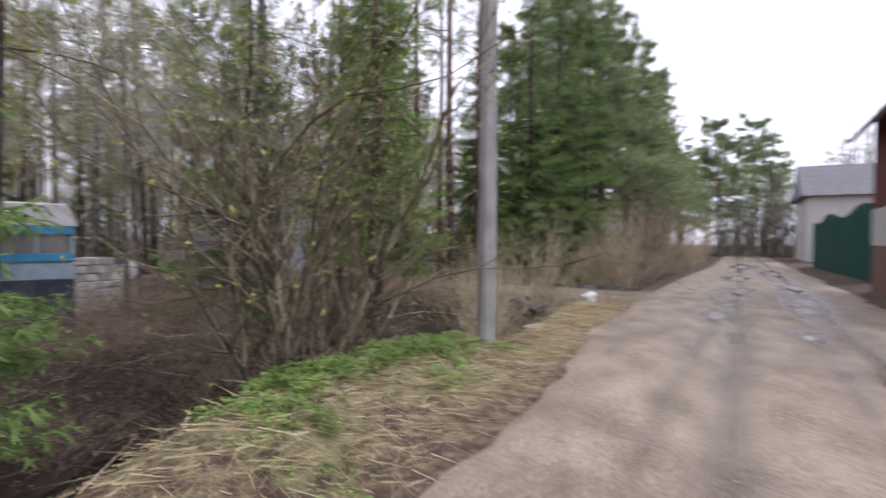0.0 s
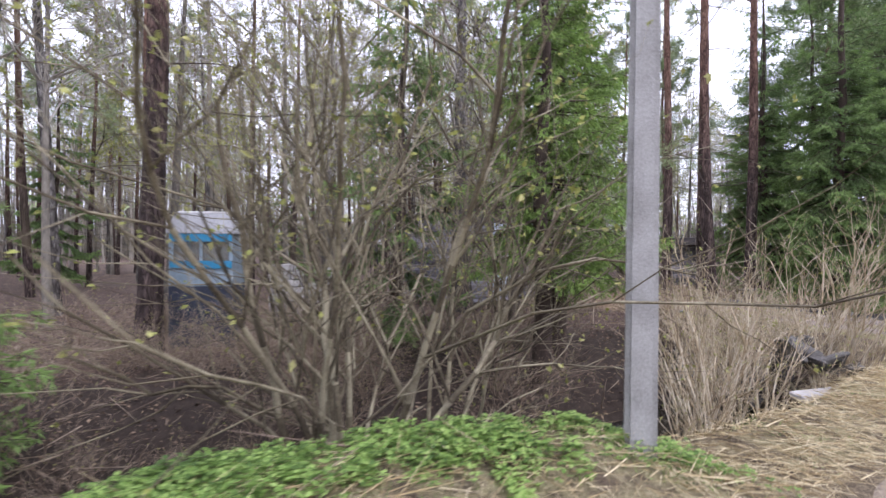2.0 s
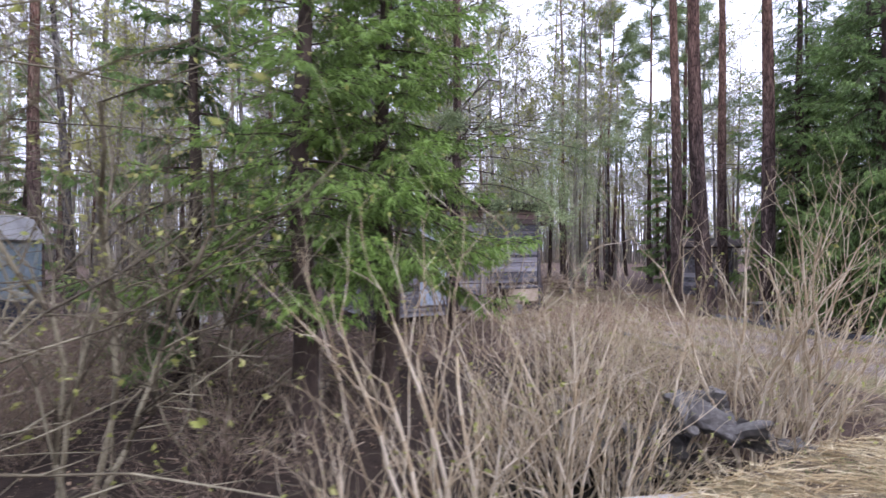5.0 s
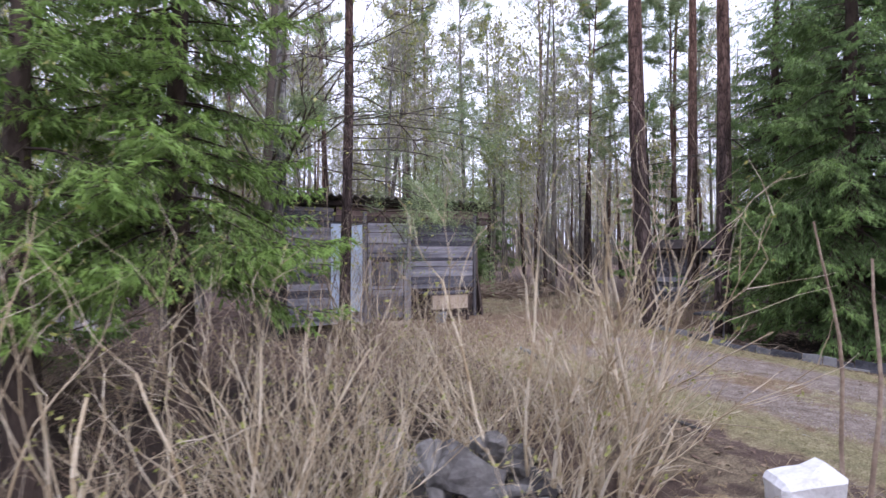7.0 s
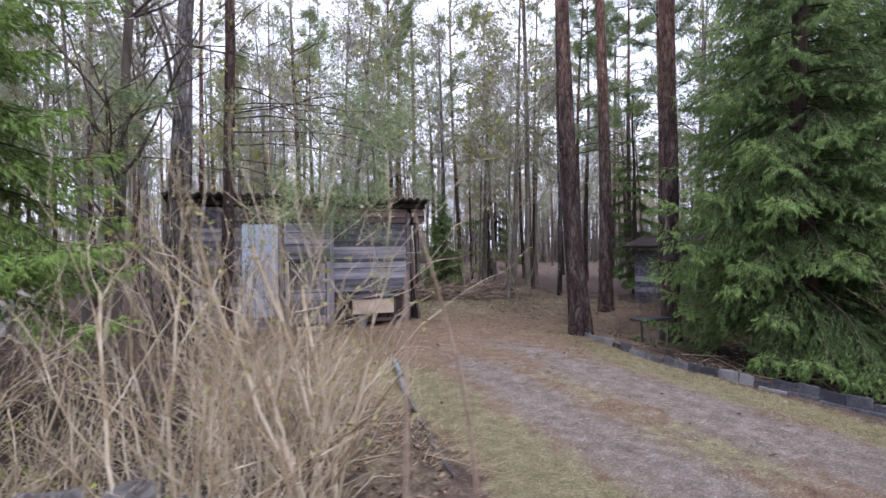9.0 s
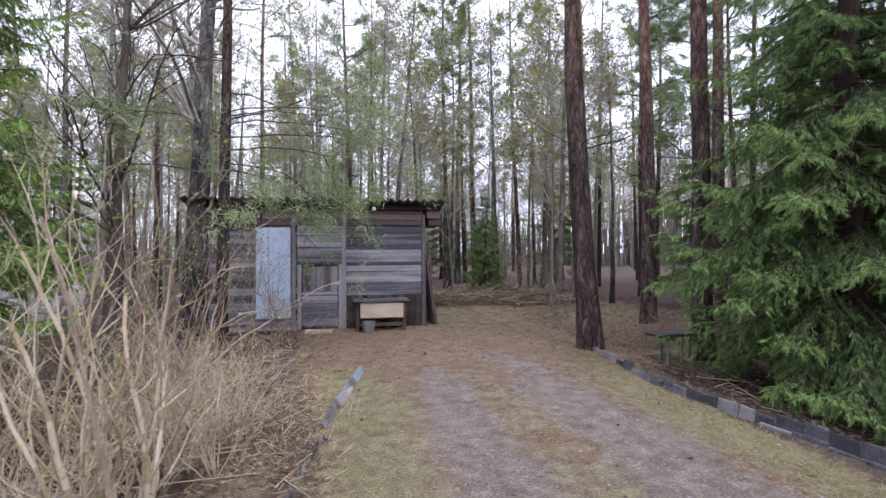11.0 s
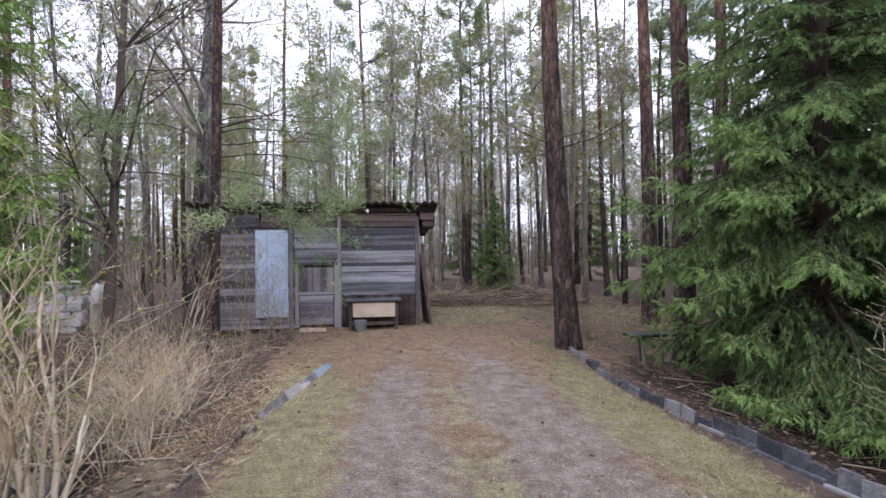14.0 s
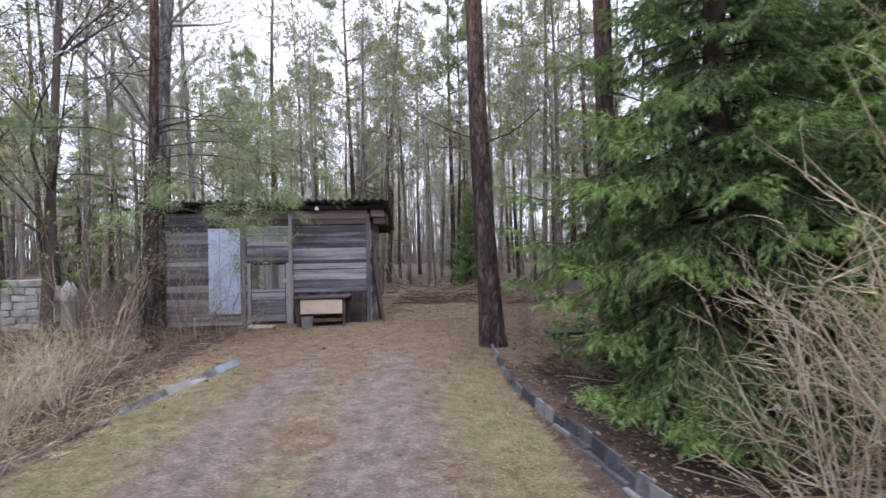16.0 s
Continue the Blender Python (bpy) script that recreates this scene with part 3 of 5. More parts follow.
road = hang("road", soup("road", np.stack([qx, qy, qz], -1).reshape(-1, 3), QF, road_material(), {"wet": np.clip(hole * 1.2 + rut * 0.8 + 0.3 * (wave(qx, qy, 0.8, 6) > 0.5), 0, 1)}, smooth=True))
tagged(road, "damp sandy track with ruts and pot-holes", "road", kind="structure")

# water in the ditch and puddles in the road
bm = bmesh.new()
bmesh.ops.create_grid(bm, x_segments=30, y_segments=4, size=0.5)
for v in bm.verts:
    x = -14 + (v.co.x + 0.5) * 18.2
    v.co = Vector((x, road_left(x) + 3.1 + v.co.y * 2.4, -0.84))
water = tagged(part("water", bm, M_WATER), "dark still water in the roadside ditch", "water", kind="structure")
for px, pv, pa, pb, rot in ((2.2, -2.5, 0.35, 0.09, -8), (4.3, -1.15, 0.7, 0.16, -8), (6.6, -1.3, 0.6, 0.14, -8), (5.9, -2.8, 0.9, 0.18, -8), (8.0, -3.0, 1.0, 0.28, -8), (10.5, -1.6, 1.1, 0.24, -8), (13, -3.2, 1.2, 0.28, -8), (17, -1.5, 1.9, 0.35, -8), (22, -2.9, 2.3, 0.35, -8), (30, -1.8, 3.8, 0.5, -8)):
    bm = bmesh.new()
    bmesh.ops.create_circle(bm, cap_ends=True, segments=22, radius=1)
    for i, v in enumerate(bm.verts):
        k = 1 + 0.22 * math.sin(i * 1.9 + px) + 0.1 * math.sin(i * 4.1)
        v.co = Vector((v.co.x * pa * k, v.co.y * pb * k, 0))
    bm.transform(pose(px, road_left(px) + pv, 0.012, 0, 0, rot))
    tagged(part("puddle", bm, M_PUDDLE), "shallow rain puddle on the sandy track", "puddle", group="puddles on the road")


def hgt(x, y):
    return float(height(x, y))


# ---------------------------------------------------------------- shed
SX0, SX1, SY0, SY1, SZ = 3.45, 7.82, 10.15, 12.7, 0.07
shed = thing("shed", label="weathered grey plank shed with corrugated mono-pitch roof", category="shed")


def plank(x0, x1, y0, y1, z0, z1, wave_z=0.0035, cells=7):
    """A thin board with worn, slightly wandering edges."""
    V, F = [], []
    for i in range(cells + 1):
        x = x0 + (x1 - x0) * i / cells
        a, b = z0 + rnd.uniform(-1, 1) * wave_z, z1 + rnd.uniform(-1, 1) * wave_z
        V += [(x, y0, a), (x, y0, b), (x, y1, b), (x, y1, a)]
    for i in range(cells):
        for k in range(4):
            F.append((4 * i + k, 4 * i + 4 + k, 4 * i + 4 + (k + 1) % 4, 4 * i + (k + 1) % 4))
    F += [(0, 1, 2, 3), (4 * cells + 3, 4 * cells + 2, 4 * cells + 1, 4 * cells)]
    return np.array(V), np.array(F)


def board_rows(x0, x1, z0, z1, y, material, gap=0.006, size=0.115, proud=0.0):
    z = z0
    while z < z1 - 0.03:
        h = min(size * rnd.uniform(0.6, 1.4), z1 - z)
        V, F = plank(x0 + rnd.uniform(0, 0.02), x1 - rnd.uniform(0, 0.02), y - 0.02 - proud - rnd.uniform(0, 0.007), y + 0.004, z, z + h - gap * rnd.uniform(0.2, 2.4))
        hang("board", soup("board", V, F, material, flat=True), shed)
        z += h


# added dark sheet behind the boards; its colour gives their gaps shade
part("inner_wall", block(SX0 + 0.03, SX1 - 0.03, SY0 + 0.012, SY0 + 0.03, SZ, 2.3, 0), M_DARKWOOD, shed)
board_rows(SX0, 5.1 + 0.16, SZ, 2.12, SY0, M_BOARD)
board_rows(5.26, 6.16, 1.36, 2.12, SY0, M_BOARD, size=0.16)
board_rows(6.2, SX1 - 0.04, 0.72, 2.12, SY0, M_BOARD, size=0.11)
board_rows(4.6, SX1 - 0.04, 2.13, 2.42, SY0 - 0.01, M_REDBOARD, size=0.15)
board_rows(SX0, 4.58, 2.13, 2.4, SY0 - 0.01, M_BOARD, size=0.15)
x = 6.2
while x < SX1 - 0.08:
    w = rnd.uniform(0.09, 0.15)
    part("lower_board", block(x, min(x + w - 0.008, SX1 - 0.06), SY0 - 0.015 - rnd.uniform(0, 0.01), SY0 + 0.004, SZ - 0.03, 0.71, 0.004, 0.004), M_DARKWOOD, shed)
    x += w
for px in (SX0 + 0.02, 5.2, 6.17, SX1 - 0.05):
    part("post", block(px - 0.04, px + 0.04, SY0 - 0.06, SY0 - 0.026, SZ - 0.05, 2.34, 0.008, 0.005), M_BOARD_V, shed)
for zz in np.arange(SZ, 2.2, 0.15):
    part("side_board", block(SX1 - 0.02, SX1 + 0.004, SY0 + 0.01, SY1, zz, zz + 0.138, 0.004, 0.004), M_BOARD, shed)
    part("side_board", block(SX0 - 0.004, SX0 + 0.02, SY0 + 0.01, SY1, zz, zz + 0.138, 0.004, 0.004), M_BOARD, shed)
for zz in np.arange(SZ, 1.95, 0.2):
    part("back_board", block(SX0 + 0.02, SX1 - 0.02, SY1 - 0.02, SY1, zz, zz + 0.19, 0.004, 0.004), M_BOARD, shed)
for yy, zz in ((SY0 - 0.06, 2.43), (SY1, 2.02)):
    part("beam", block(SX0 - 0.1, SX1 + 0.32, yy - 0.05, yy + 0.05, zz, zz + 0.1, 0.012, 0.008), M_DARKWOOD, shed)
part("rafter_box", block(SX1 + 0.06, SX1 + 0.34, SY0 - 0.02, SY0 + 0.9, 2.12, 2.34, 0.012, 0.01), M_DARKWOOD, shed)
part("fascia", block(SX1 + 0.02, SX1 + 0.3, SY0 - 0.07, SY0 - 0.045, 2.27, 2.42, 0.006, 0.006), M_REDBOARD, shed)
# corrugated sheets, side by side, falling to the back
for s in range(5):
    x0, x1 = SX0 - 0.25 + s * 0.99, SX0 - 0.25 + (s + 1) * 0.99 + 0.06
    V, F = [], []
    n = 34
    for j, yy in enumerate((SY0 - 0.3, SY0 + 0.6, SY0 + 1.6, SY1 + 0.25)):
        for i in range(n + 1):
            xx = x0 + (x1 - x0) * i / n
            zz = 2.565 - 0.155 * (yy - SY0) + 0.028 * math.cos(xx * 2 * math.pi / 0.165) + 0.007 * (s % 2)
            V += [(xx, yy + 0.03 * math.sin(s * 2.3) * (j == 0), zz + 0.012), (xx, yy + 0.03 * math.sin(s * 2.3) * (j == 0), zz - 0.012)]
    for j in range(3):
        for i in range(n):
            a = (j * (n + 1) + i) * 2
            b_, c, d = a + 2, a + 2 * (n + 1) + 2, a + 2 * (n + 1)
            F += [(a, b_, c, d), (a + 1, d + 1, c + 1, b_ + 1)]
            if j == 0:
                F.append((a, a + 1, b_ + 1, b_))
    hang("roof_sheet", soup("roof_sheet", V, F, M_ROOF), shed)
# low plank door with upper and lower panels
door = part("door", block(5.29, 6.1, SY0 - 0.02, SY0 + 0.004, SZ + 0.02, 1.32, 0.005), M_DARKWOOD, shed, "low plank door with a paler upper panel")
for px in (5.27, 6.06):
    part("door_jamb", block(px, px + 0.075, SY0 - 0.05, SY0 - 0.024, SZ, 1.34, 0.006, 0.004), M_BOARD_V, door)
part("door_head", block(5.27, 6.13, SY0 - 0.055, SY0 - 0.024, 1.342, 1.4, 0.006, 0.004), M_BOARD, door)
part("door_rail", block(5.35, 6.05, SY0 - 0.045, SY0 - 0.022, 0.74, 0.8, 0.006, 0.003), M_BOARD, door)
for i in range(5):
    part("door_plank", block(5.37 + i * 0.135, 5.37 + i * 0.135 + 0.13, SY0 - 0.036, SY0 - 0.022, 0.805, 1.3, 0.004, 0.003), M_BOARD_V, door)
for i in range(4):
    part("door_plank", block(5.36, 6.04, SY0 - 0.036, SY0 - 0.022, 0.13 + i * 0.15, 0.13 + i * 0.15 + 0.143, 0.004, 0.003), M_BOARD, door)
part("latch", block(5.98, 6.09, SY0 - 0.065, SY0 - 0.046, 0.93, 1.0, 0.006), M_PALEBOARD, door, "pale wooden latch block")
# tall painted sheet nailed over an opening
sheet = part("metal_sheet", block(4.5, 5.14, SY0 - 0.062, SY0 - 0.05, 0.3, 2.07, 0.003, 0.004), M_SHEET, None)
sheet.matrix_world = Matrix.Identity(4)
tagged(sheet, "tall pale blue painted sheet nailed to the shed wall", "sheet")
part("seam", block(4.725, 4.735, SY0 - 0.067, SY0 - 0.0625, 0.31, 2.05, 0.001), M_GREYBLUE, sheet)
for zz in (0.34, 1.05, 1.75, 2.03):
    for xx in (4.53, 5.1):
        part("nail", block(xx - 0.008, xx + 0.008, SY0 - 0.068, SY0 - 0.0625, zz - 0.008, zz + 0.008, 0.002), M_ZINC, sheet)
ins = tagged(part("insulator", block(6.72, 6.79, SY0 - 0.24, SY0 - 0.17, 2.4, 2.48, 0.02), M_WHITE), "small white porcelain insulator under the eave", "insulator")
part("bracket", block(6.745, 6.765, SY0 - 0.17, SY0 - 0.02, 2.43, 2.445, 0.002), M_ZINC, ins)
# low box on legs before the wall
hutch = thing("low_box", label="low wooden box on legs with pale front board", category="box")
for px in (6.42, 7.32):
    for py in (SY0 - 0.52, SY0 - 0.1):
        part("leg", block(px - 0.03, px + 0.03, py - 0.03, py + 0.03, SZ - 0.06, 0.62, 0.006, 0.006), M_DARKWOOD, hutch)
part("lid", block(6.34, 7.42, SY0 - 0.62, SY0 - 0.04, 0.625, 0.66, 0.008, 0.01), M_BOARD, hutch, "grey sagging lid board")
part("front_board", block(6.47, 7.29, SY0 - 0.585, SY0 - 0.56, 0.32, 0.605, 0.004, 0.003), M_PALEBOARD, hutch, "pale fibreboard front")
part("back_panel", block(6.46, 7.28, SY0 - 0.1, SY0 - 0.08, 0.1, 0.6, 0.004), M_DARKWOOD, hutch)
part("lower_rail", block(6.45, 7.29, SY0 - 0.5, SY0 - 0.47, 0.15, 0.22, 0.004, 0.004), M_DARKWOOD, hutch)
bm = bmesh.new()
bmesh.ops.create_cone(bm, cap_ends=False, segments=20, radius1=0.1, radius2=0.125, depth=0.2, matrix=pose(6.62, SY0 - 0.66, SZ + 0.1))
bmesh.ops.create_cone(bm, cap_ends=True, segments=20, radius1=0.1, radius2=0.1, depth=0.01, matrix=pose(6.62, SY0 - 0.66, SZ + 0.01))
pail = tagged(part("bucket", bm, M_ZINC), "dull zinc bucket beside the low box", "bucket")
part("rim", block(6.5, 6.74, SY0 - 0.665, SY0 - 0.655, SZ + 0.2, SZ + 0.21, 0.003), M_ZINC, pail)
tagged(part("step_board", block(5.45, 5.95, SY0 - 0.6, SY0 - 0.42, SZ - 0.02, SZ + 0.05, 0.012, 0.012), M_PALEBOARD), "pale worn step board before the low door", "board")
for i in range(7):
    y0 = SY0 + 0.1 + i * 0.09
    bm = block(-0.03, 0.03, -0.012, 0.012, 0, 1.5 + 0.12 * (i % 3), 0.004, 0.006)
    bm.transform(pose(SX1 + 0.24 - 0.015 * i, y0, SZ - 0.03, rnd.uniform(-5, 5), -5 - rnd.uniform(0, 4), rnd.uniform(-20, 20)))
    tagged(part("leaning_plank", bm, M_DARKWOOD), "dark old plank leaning against the shed side", "plank", group="planks leaning on the shed")

# ---------------------------------------------------------------- booth
booth = thing("booth", pose(-2.24, 8.76, hgt(-2.4, 9.2) - 0.02, 0, 0, -28), "blue and grey sheet-metal cabin with a slanted roof", "cabin")
BW, BD = 0.92, 0.85
for sx0, sx1, sy0, sy1 in ((-BW, 0, 0, 0.03), (-BW, 0, BD - 0.03, BD), (-BW, -BW + 0.03, 0.032, BD - 0.032), (-0.03, 0, 0.032, BD - 0.032)):
    part("lower_panel", block(sx0, sx1, sy0, sy1, 0.0, 0.98, 0.004), M_NAVY, booth, "dark navy lower panel")
    part("middle_panel", block(sx0 + 0.002, sx1 - 0.002, sy0 + 0.001, sy1 - 0.001, 0.982, 1.24, 0.004), M_GREYBLUE, booth)
for px in (-BW + 0.03, -0.03):
    for py in (0.03, BD - 0.03):
        part("corner_post", block(px - 0.03, px + 0.03, py - 0.03, py + 0.03, 1.243, 1.78, 0.006), M_GREYBLUE, booth)
part("side_panel", block(-0.028, -0.006, 0.062, BD - 0.062, 1.243, 1.78, 0.003), M_GREYBLUE, booth)
for zz, hh in ((1.25, 0.12), (1.66, 0.12)):
    part("blue_band", block(-BW + 0.02, -0.01, -0.025, -0.004, zz, zz + hh, 0.006), M_BLUE, booth, "bright blue band")
part("mullion", block(-BW / 2 - 0.02, -BW / 2 + 0.02, -0.02, 0.01, 1.372, 1.658, 0.004), M_GREYBLUE, booth)
pane = part("pane", block(-BW + 0.062, -0.062, 0.02, 0.026, 1.372, 1.658, 0), M_GLASS, booth)
pane.visible_shadow = False
bm = block(-BW - 0.04, 0.04, -0.04, BD + 0.04, 1.785, 2.1, 0)
for v in bm.verts:
    if v.co.z > 2.0:
        v.co.x = -BW / 2 + (v.co.x + BW / 2) * 0.78
        v.co.y = BD / 2 + (v.co.y - BD / 2) * 0.8
bmesh.ops.bevel(bm, geom=bm.edges[:], offset=0.012, segments=2, affect="EDGES")
part("roof", bm, M_GREYPANEL, booth, "grey hipped sheet roof")
part("roof_cap", block(-BW * 0.9, -BW * 0.1, 0.1, BD - 0.1, 2.102, 2.13, 0.01), M_WHITE, booth, "pale roof cap")
for i in range(4):
    part("rib", block(-BW + 0.12 + i * 0.24, -BW + 0.14 + i * 0.24, -0.014, -0.002, 0.04, 0.94, 0.003), M_NAVY, booth)

# ---------------------------------------------------------------- stacked blocks
SZ2 = hgt(0, 11.5)
pile = thing("block_stack", pose(-0.08, 11.4, SZ2 - 0.03, 0, 0, 6), "stack of pale weathered blocks in the leaf litter", "blocks")
for row in range(7):
    x = -0.56 + rnd.uniform(0, 0.06)
    while x < 0.42 - 0.1 * (row == 6):
        w = rnd.uniform(0.2, 0.34)
        for dp in range(2):
            b = block(x, x + w - 0.012, dp * 0.26 + rnd.uniform(-0.02, 0.02), dp * 0.26 + 0.24, row * 0.166, row * 0.166 + 0.16, 0.016, 0.013)
            part("block", b, M_BLOCK, pile)
        x += w
bm = bmesh.new()
bmesh.ops.create_icosphere(bm, subdivisions=3, radius=1)
for v in bm.verts:
    v.co = Vector((v.co.x * 0.16, v.co.y * 0.14, max(v.co.z, -0.7) * 0.26)) * (1 + 0.25 * noise.noise(v.co * 2.2))
bm.transform(pose(0.72, 11.6, SZ2 + 0.8))
tagged(part("white_sack", bm, M_BLOCK), "crumpled pale sack lying on a stump", "sack")
V, F = tube([(0.72, 11.6, SZ2 + z) for z in (-0.1, 0.1, 0.63)], (0.2, 0.16, 0.15), 12, 3, 0.06)
st = tagged(hang("stump", soup("stump", V, F, M_GREYBARK)), "rough grey tree stump", "stump")
bm = bmesh.new()
bmesh.ops.create_circle(bm, cap_ends=True, segments=12, radius=0.15, matrix=pose(0.72, 11.6, SZ2 + 0.63))
part("cut_top", bm, M_PALEBOARD, st)

# ---------------------------------------------------------------- concrete pole
pole = thing("utility_pole", pose(-1.46, 2.39, 0, 0, 0.4, 35), "tapered grey concrete utility pole on the ditch bank", "pole")
bm = bmesh.new()
bmesh.ops.create_cube(bm, size=1)
for v in bm.verts:
    k = 0.108 if v.co.z < 0 else 0.075
    v.co = Vector((v.co.x * 2 * k, v.co.y * 2 * k * 0.92, -0.5 if v.co.z < 0 else 8.8))
bmesh.ops.bevel(bm, geom=[e for e in bm.edges if abs(e.verts[0].co.z - e.verts[1].co.z) > 1], offset=0.032, segments=2, affect="EDGES")
bmesh.ops.subdivide_edges(bm, edges=[e for e in bm.edges if abs(e.verts[0].co.z - e.verts[1].co.z) > 1], cuts=24)
for v in bm.verts:
    v.co += Vector((noise.noise(v.co * 1.7), noise.noise(v.co * 1.7 + Vector((9, 0, 0))), 0)) * 0.004
part("shaft", bm, M_CONCRETE, pole)
part("crossarm", block(-0.7, 0.7, -0.14, -0.085, 8.3, 8.4, 0.01), M_ZINC, pole)
for px in (-0.6, -0.25, 0.25, 0.6):
    part("pin_insulator", block(px - 0.04, px + 0.04, -0.15, -0.07, 8.405, 8.52, 0.02), M_WHITE, pole)

# ---------------------------------------------------------------- kerb of upright tiles
kerb = thing("kerb_edging", label="row of upright slate tiles edging the drive", category="edging")
tiles = []
y = 7.0
k = 0
while y > 1.5:
    w = rnd.uniform(0.16, 0.25)
    t = (7.0 - y) / 5.5
    xk = float(np.interp(y, [1.5, 2.5, 3.6, 4.3, 5.5, 7.0], [10.45, 10.22, 10.12, 9.95, 9.83, 9.87]))
    z0 = hgt(xk - 0.15, y)
    tall = rnd.uniform(0.03, 0.11) + 0.07 * t
    bm = block(-0.012, 0.012, -w / 2 + 0.002, w / 2 - 0.002, -0.12, tall, 0.005, 0.006)
    white = 3.6 < y < 3.76
    if white:
        bm.transform(Matrix.Diagonal((1, 1, 1.25, 1)))
    bm.transform(pose(xk, y - w / 2, z0, rnd.uniform(-5, 5), rnd.uniform(2, 12), 4 + rnd.uniform(-4, 4) + 9 * max(0, t - 0.35)))
    part("tile", bm, M_BLOCK if white else M_TILE, kerb, "pale whitish tile" if white else "")
    y -= w
    k += 1
# low concrete lip in front of the tiles
for i in range(6):
    yy = 3.95 - i * 0.3
    xk = float(np.interp(yy - 0.15, [1.5, 2.5, 3.6, 4.3], [10.45, 10.22, 10.12, 9.95])) - 0.05
    bm = block(-0.022, 0.022, -0.148, 0.148, -0.1, 0.028 + 0.012 * math.sin(i * 2.3), 0.008, 0.008)
    bm.transform(pose(xk, yy - 0.15, hgt(xk - 0.1, yy - 0.15), 2 * math.sin(i), 6, 12))
    part("lip", bm, M_TILE, kerb, "low slate lip")
edge = thing("board_edging", label="slanting blue-grey slate strips edging the drive", category="edging")
for (xa, ya), (xb, yb), m_ in (((6.4, 6.3), (6.3, 5.85), M_GREYBLUE), ((6.3, 5.84), (6.2, 5.35), M_TILE), ((6.25, 5.6), (6.12, 4.95), M_BLOCK), ((6.17, 5.3), (6.08, 4.8), M_TILE), ((6.1, 4.85), (6.02, 4.3), M_ROCK)):
    L = math.hypot(xb - xa, yb - ya)
    bm = block(0, L, -0.012, 0.012, -0.06, 0.075, 0.004, 0.008)
    bm.transform(pose(xa, ya, hgt(xa, ya) + 0.0, 38, 0, math.degrees(math.atan2(yb - ya, xb - xa))))
    part("strip", bm, m_, edge)
for i in range(6):
    yy = 4.1 - i * 0.21
    bm = block(-0.012, 0.012, -0.1, 0.1, -0.12, rnd.uniform(0.0, 0.06), 0.005, 0.006)
    bm.transform(pose(5.97 - 0.03 * i, yy, hgt(5.95, yy), 0, rnd.uniform(-14, -4), rnd.uniform(-8, 8) - 6))
    part("tile", bm, M_ROCK, edge)

# ---------------------------------------------------------------- bench, far hut, verge blocks, rubble, culvert
bench = thing("garden_bench", pose(10.98, 6.6, hgt(11, 6.6), 0, 0, 8), "small bench with black board top and thin legs", "bench")
part("seat", block(-0.36, 0.36, -0.16, 0.16, 0.42, 0.46, 0.012, 0.006), M_BLACK, bench)
part("apron", block(-0.34, -0.1, -0.17, -0.162, 0.37, 0.42, 0.003), M_BLACK, bench)
for px, py in ((-0.18, -0.1), (-0.1, 0.1), (0.26, -0.1), (0.26, 0.1)):
    bm = block(-0.014, 0.014, -0.014, 0.014, -0.05, 0.42, 0.003)
    bm.transform(pose(px, py, 0, 0, -4 if px < 0 else 4, 0))
    part("leg", bm, M_BOARD_V, bench)
hut = thing("far_hut", pose(16.2, 10.4, hgt(16.2, 10.4), 0, 0, 30), "small grey plank hut with an overhanging pitched roof", "hut")
for i in range(11):
    part("board", block(-0.75, 0.75, -0.02, 0.0, 0.02 + i * 0.15, 0.02 + i * 0.15 + 0.142, 0.004, 0.004), M_BOARD, hut)
    part("board", block(-0.75, -0.73, 0.004, 1.4, 0.02 + i * 0.15, 0.02 + i * 0.15 + 0.142, 0.004, 0.004), M_BOARD, hut)
hw = part("window", block(-0.25, 0.2, -0.03, -0.022, 1.1, 1.45, 0.004), M_DARKWOOD, hut)
for px in (-0.25, 0.16):
    part("window_frame", block(px, px + 0.04, -0.045, -0.031, 1.1, 1.45, 0.004), M_BOARD_V, hw)
bm = block(-0.95, 1.0, -0.35, 1.6, 1.72, 1.78, 0.01)
bm.transform(Matrix.Translation((0, 0, 0.02)) @ Matrix.Shear("XY", 4, (0, 0)) @ pose(0, 0, 0, 0, -9, 0))
part("roof", bm, M_DARKWOOD, hut)
bm = block(-0.2, 0.2, -0.13, 0.13, 0, 0.26, 0.035, 0.025)
bmesh.ops.subdivide_edges(bm, edges=bm.edges[:], cuts=2, use_grid_fill=True)
for v in bm.verts:
    v.co += v.co.normalized() * 0.03 * noise.noise(v.co * 6)
bm.transform(pose(5.3, 1.88, hgt(5.3, 1.88) - 0.02, 4, -9, -25))
tagged(part("white_block", bm, M_WHITE), "worn white-painted concrete block on the verge", "block")
bm = block(0, 0.86, -0.1, 0.1, 0, 0.07, 0.012, 0.012)
bm.transform(pose(2.16, 2.66, hgt(2.4, 2.5) + 0.01, 0, -1, -20))
tagged(part("concrete_slab", bm, M_BLOCK), "pale concrete strip lying on the ditch edge", "slab")


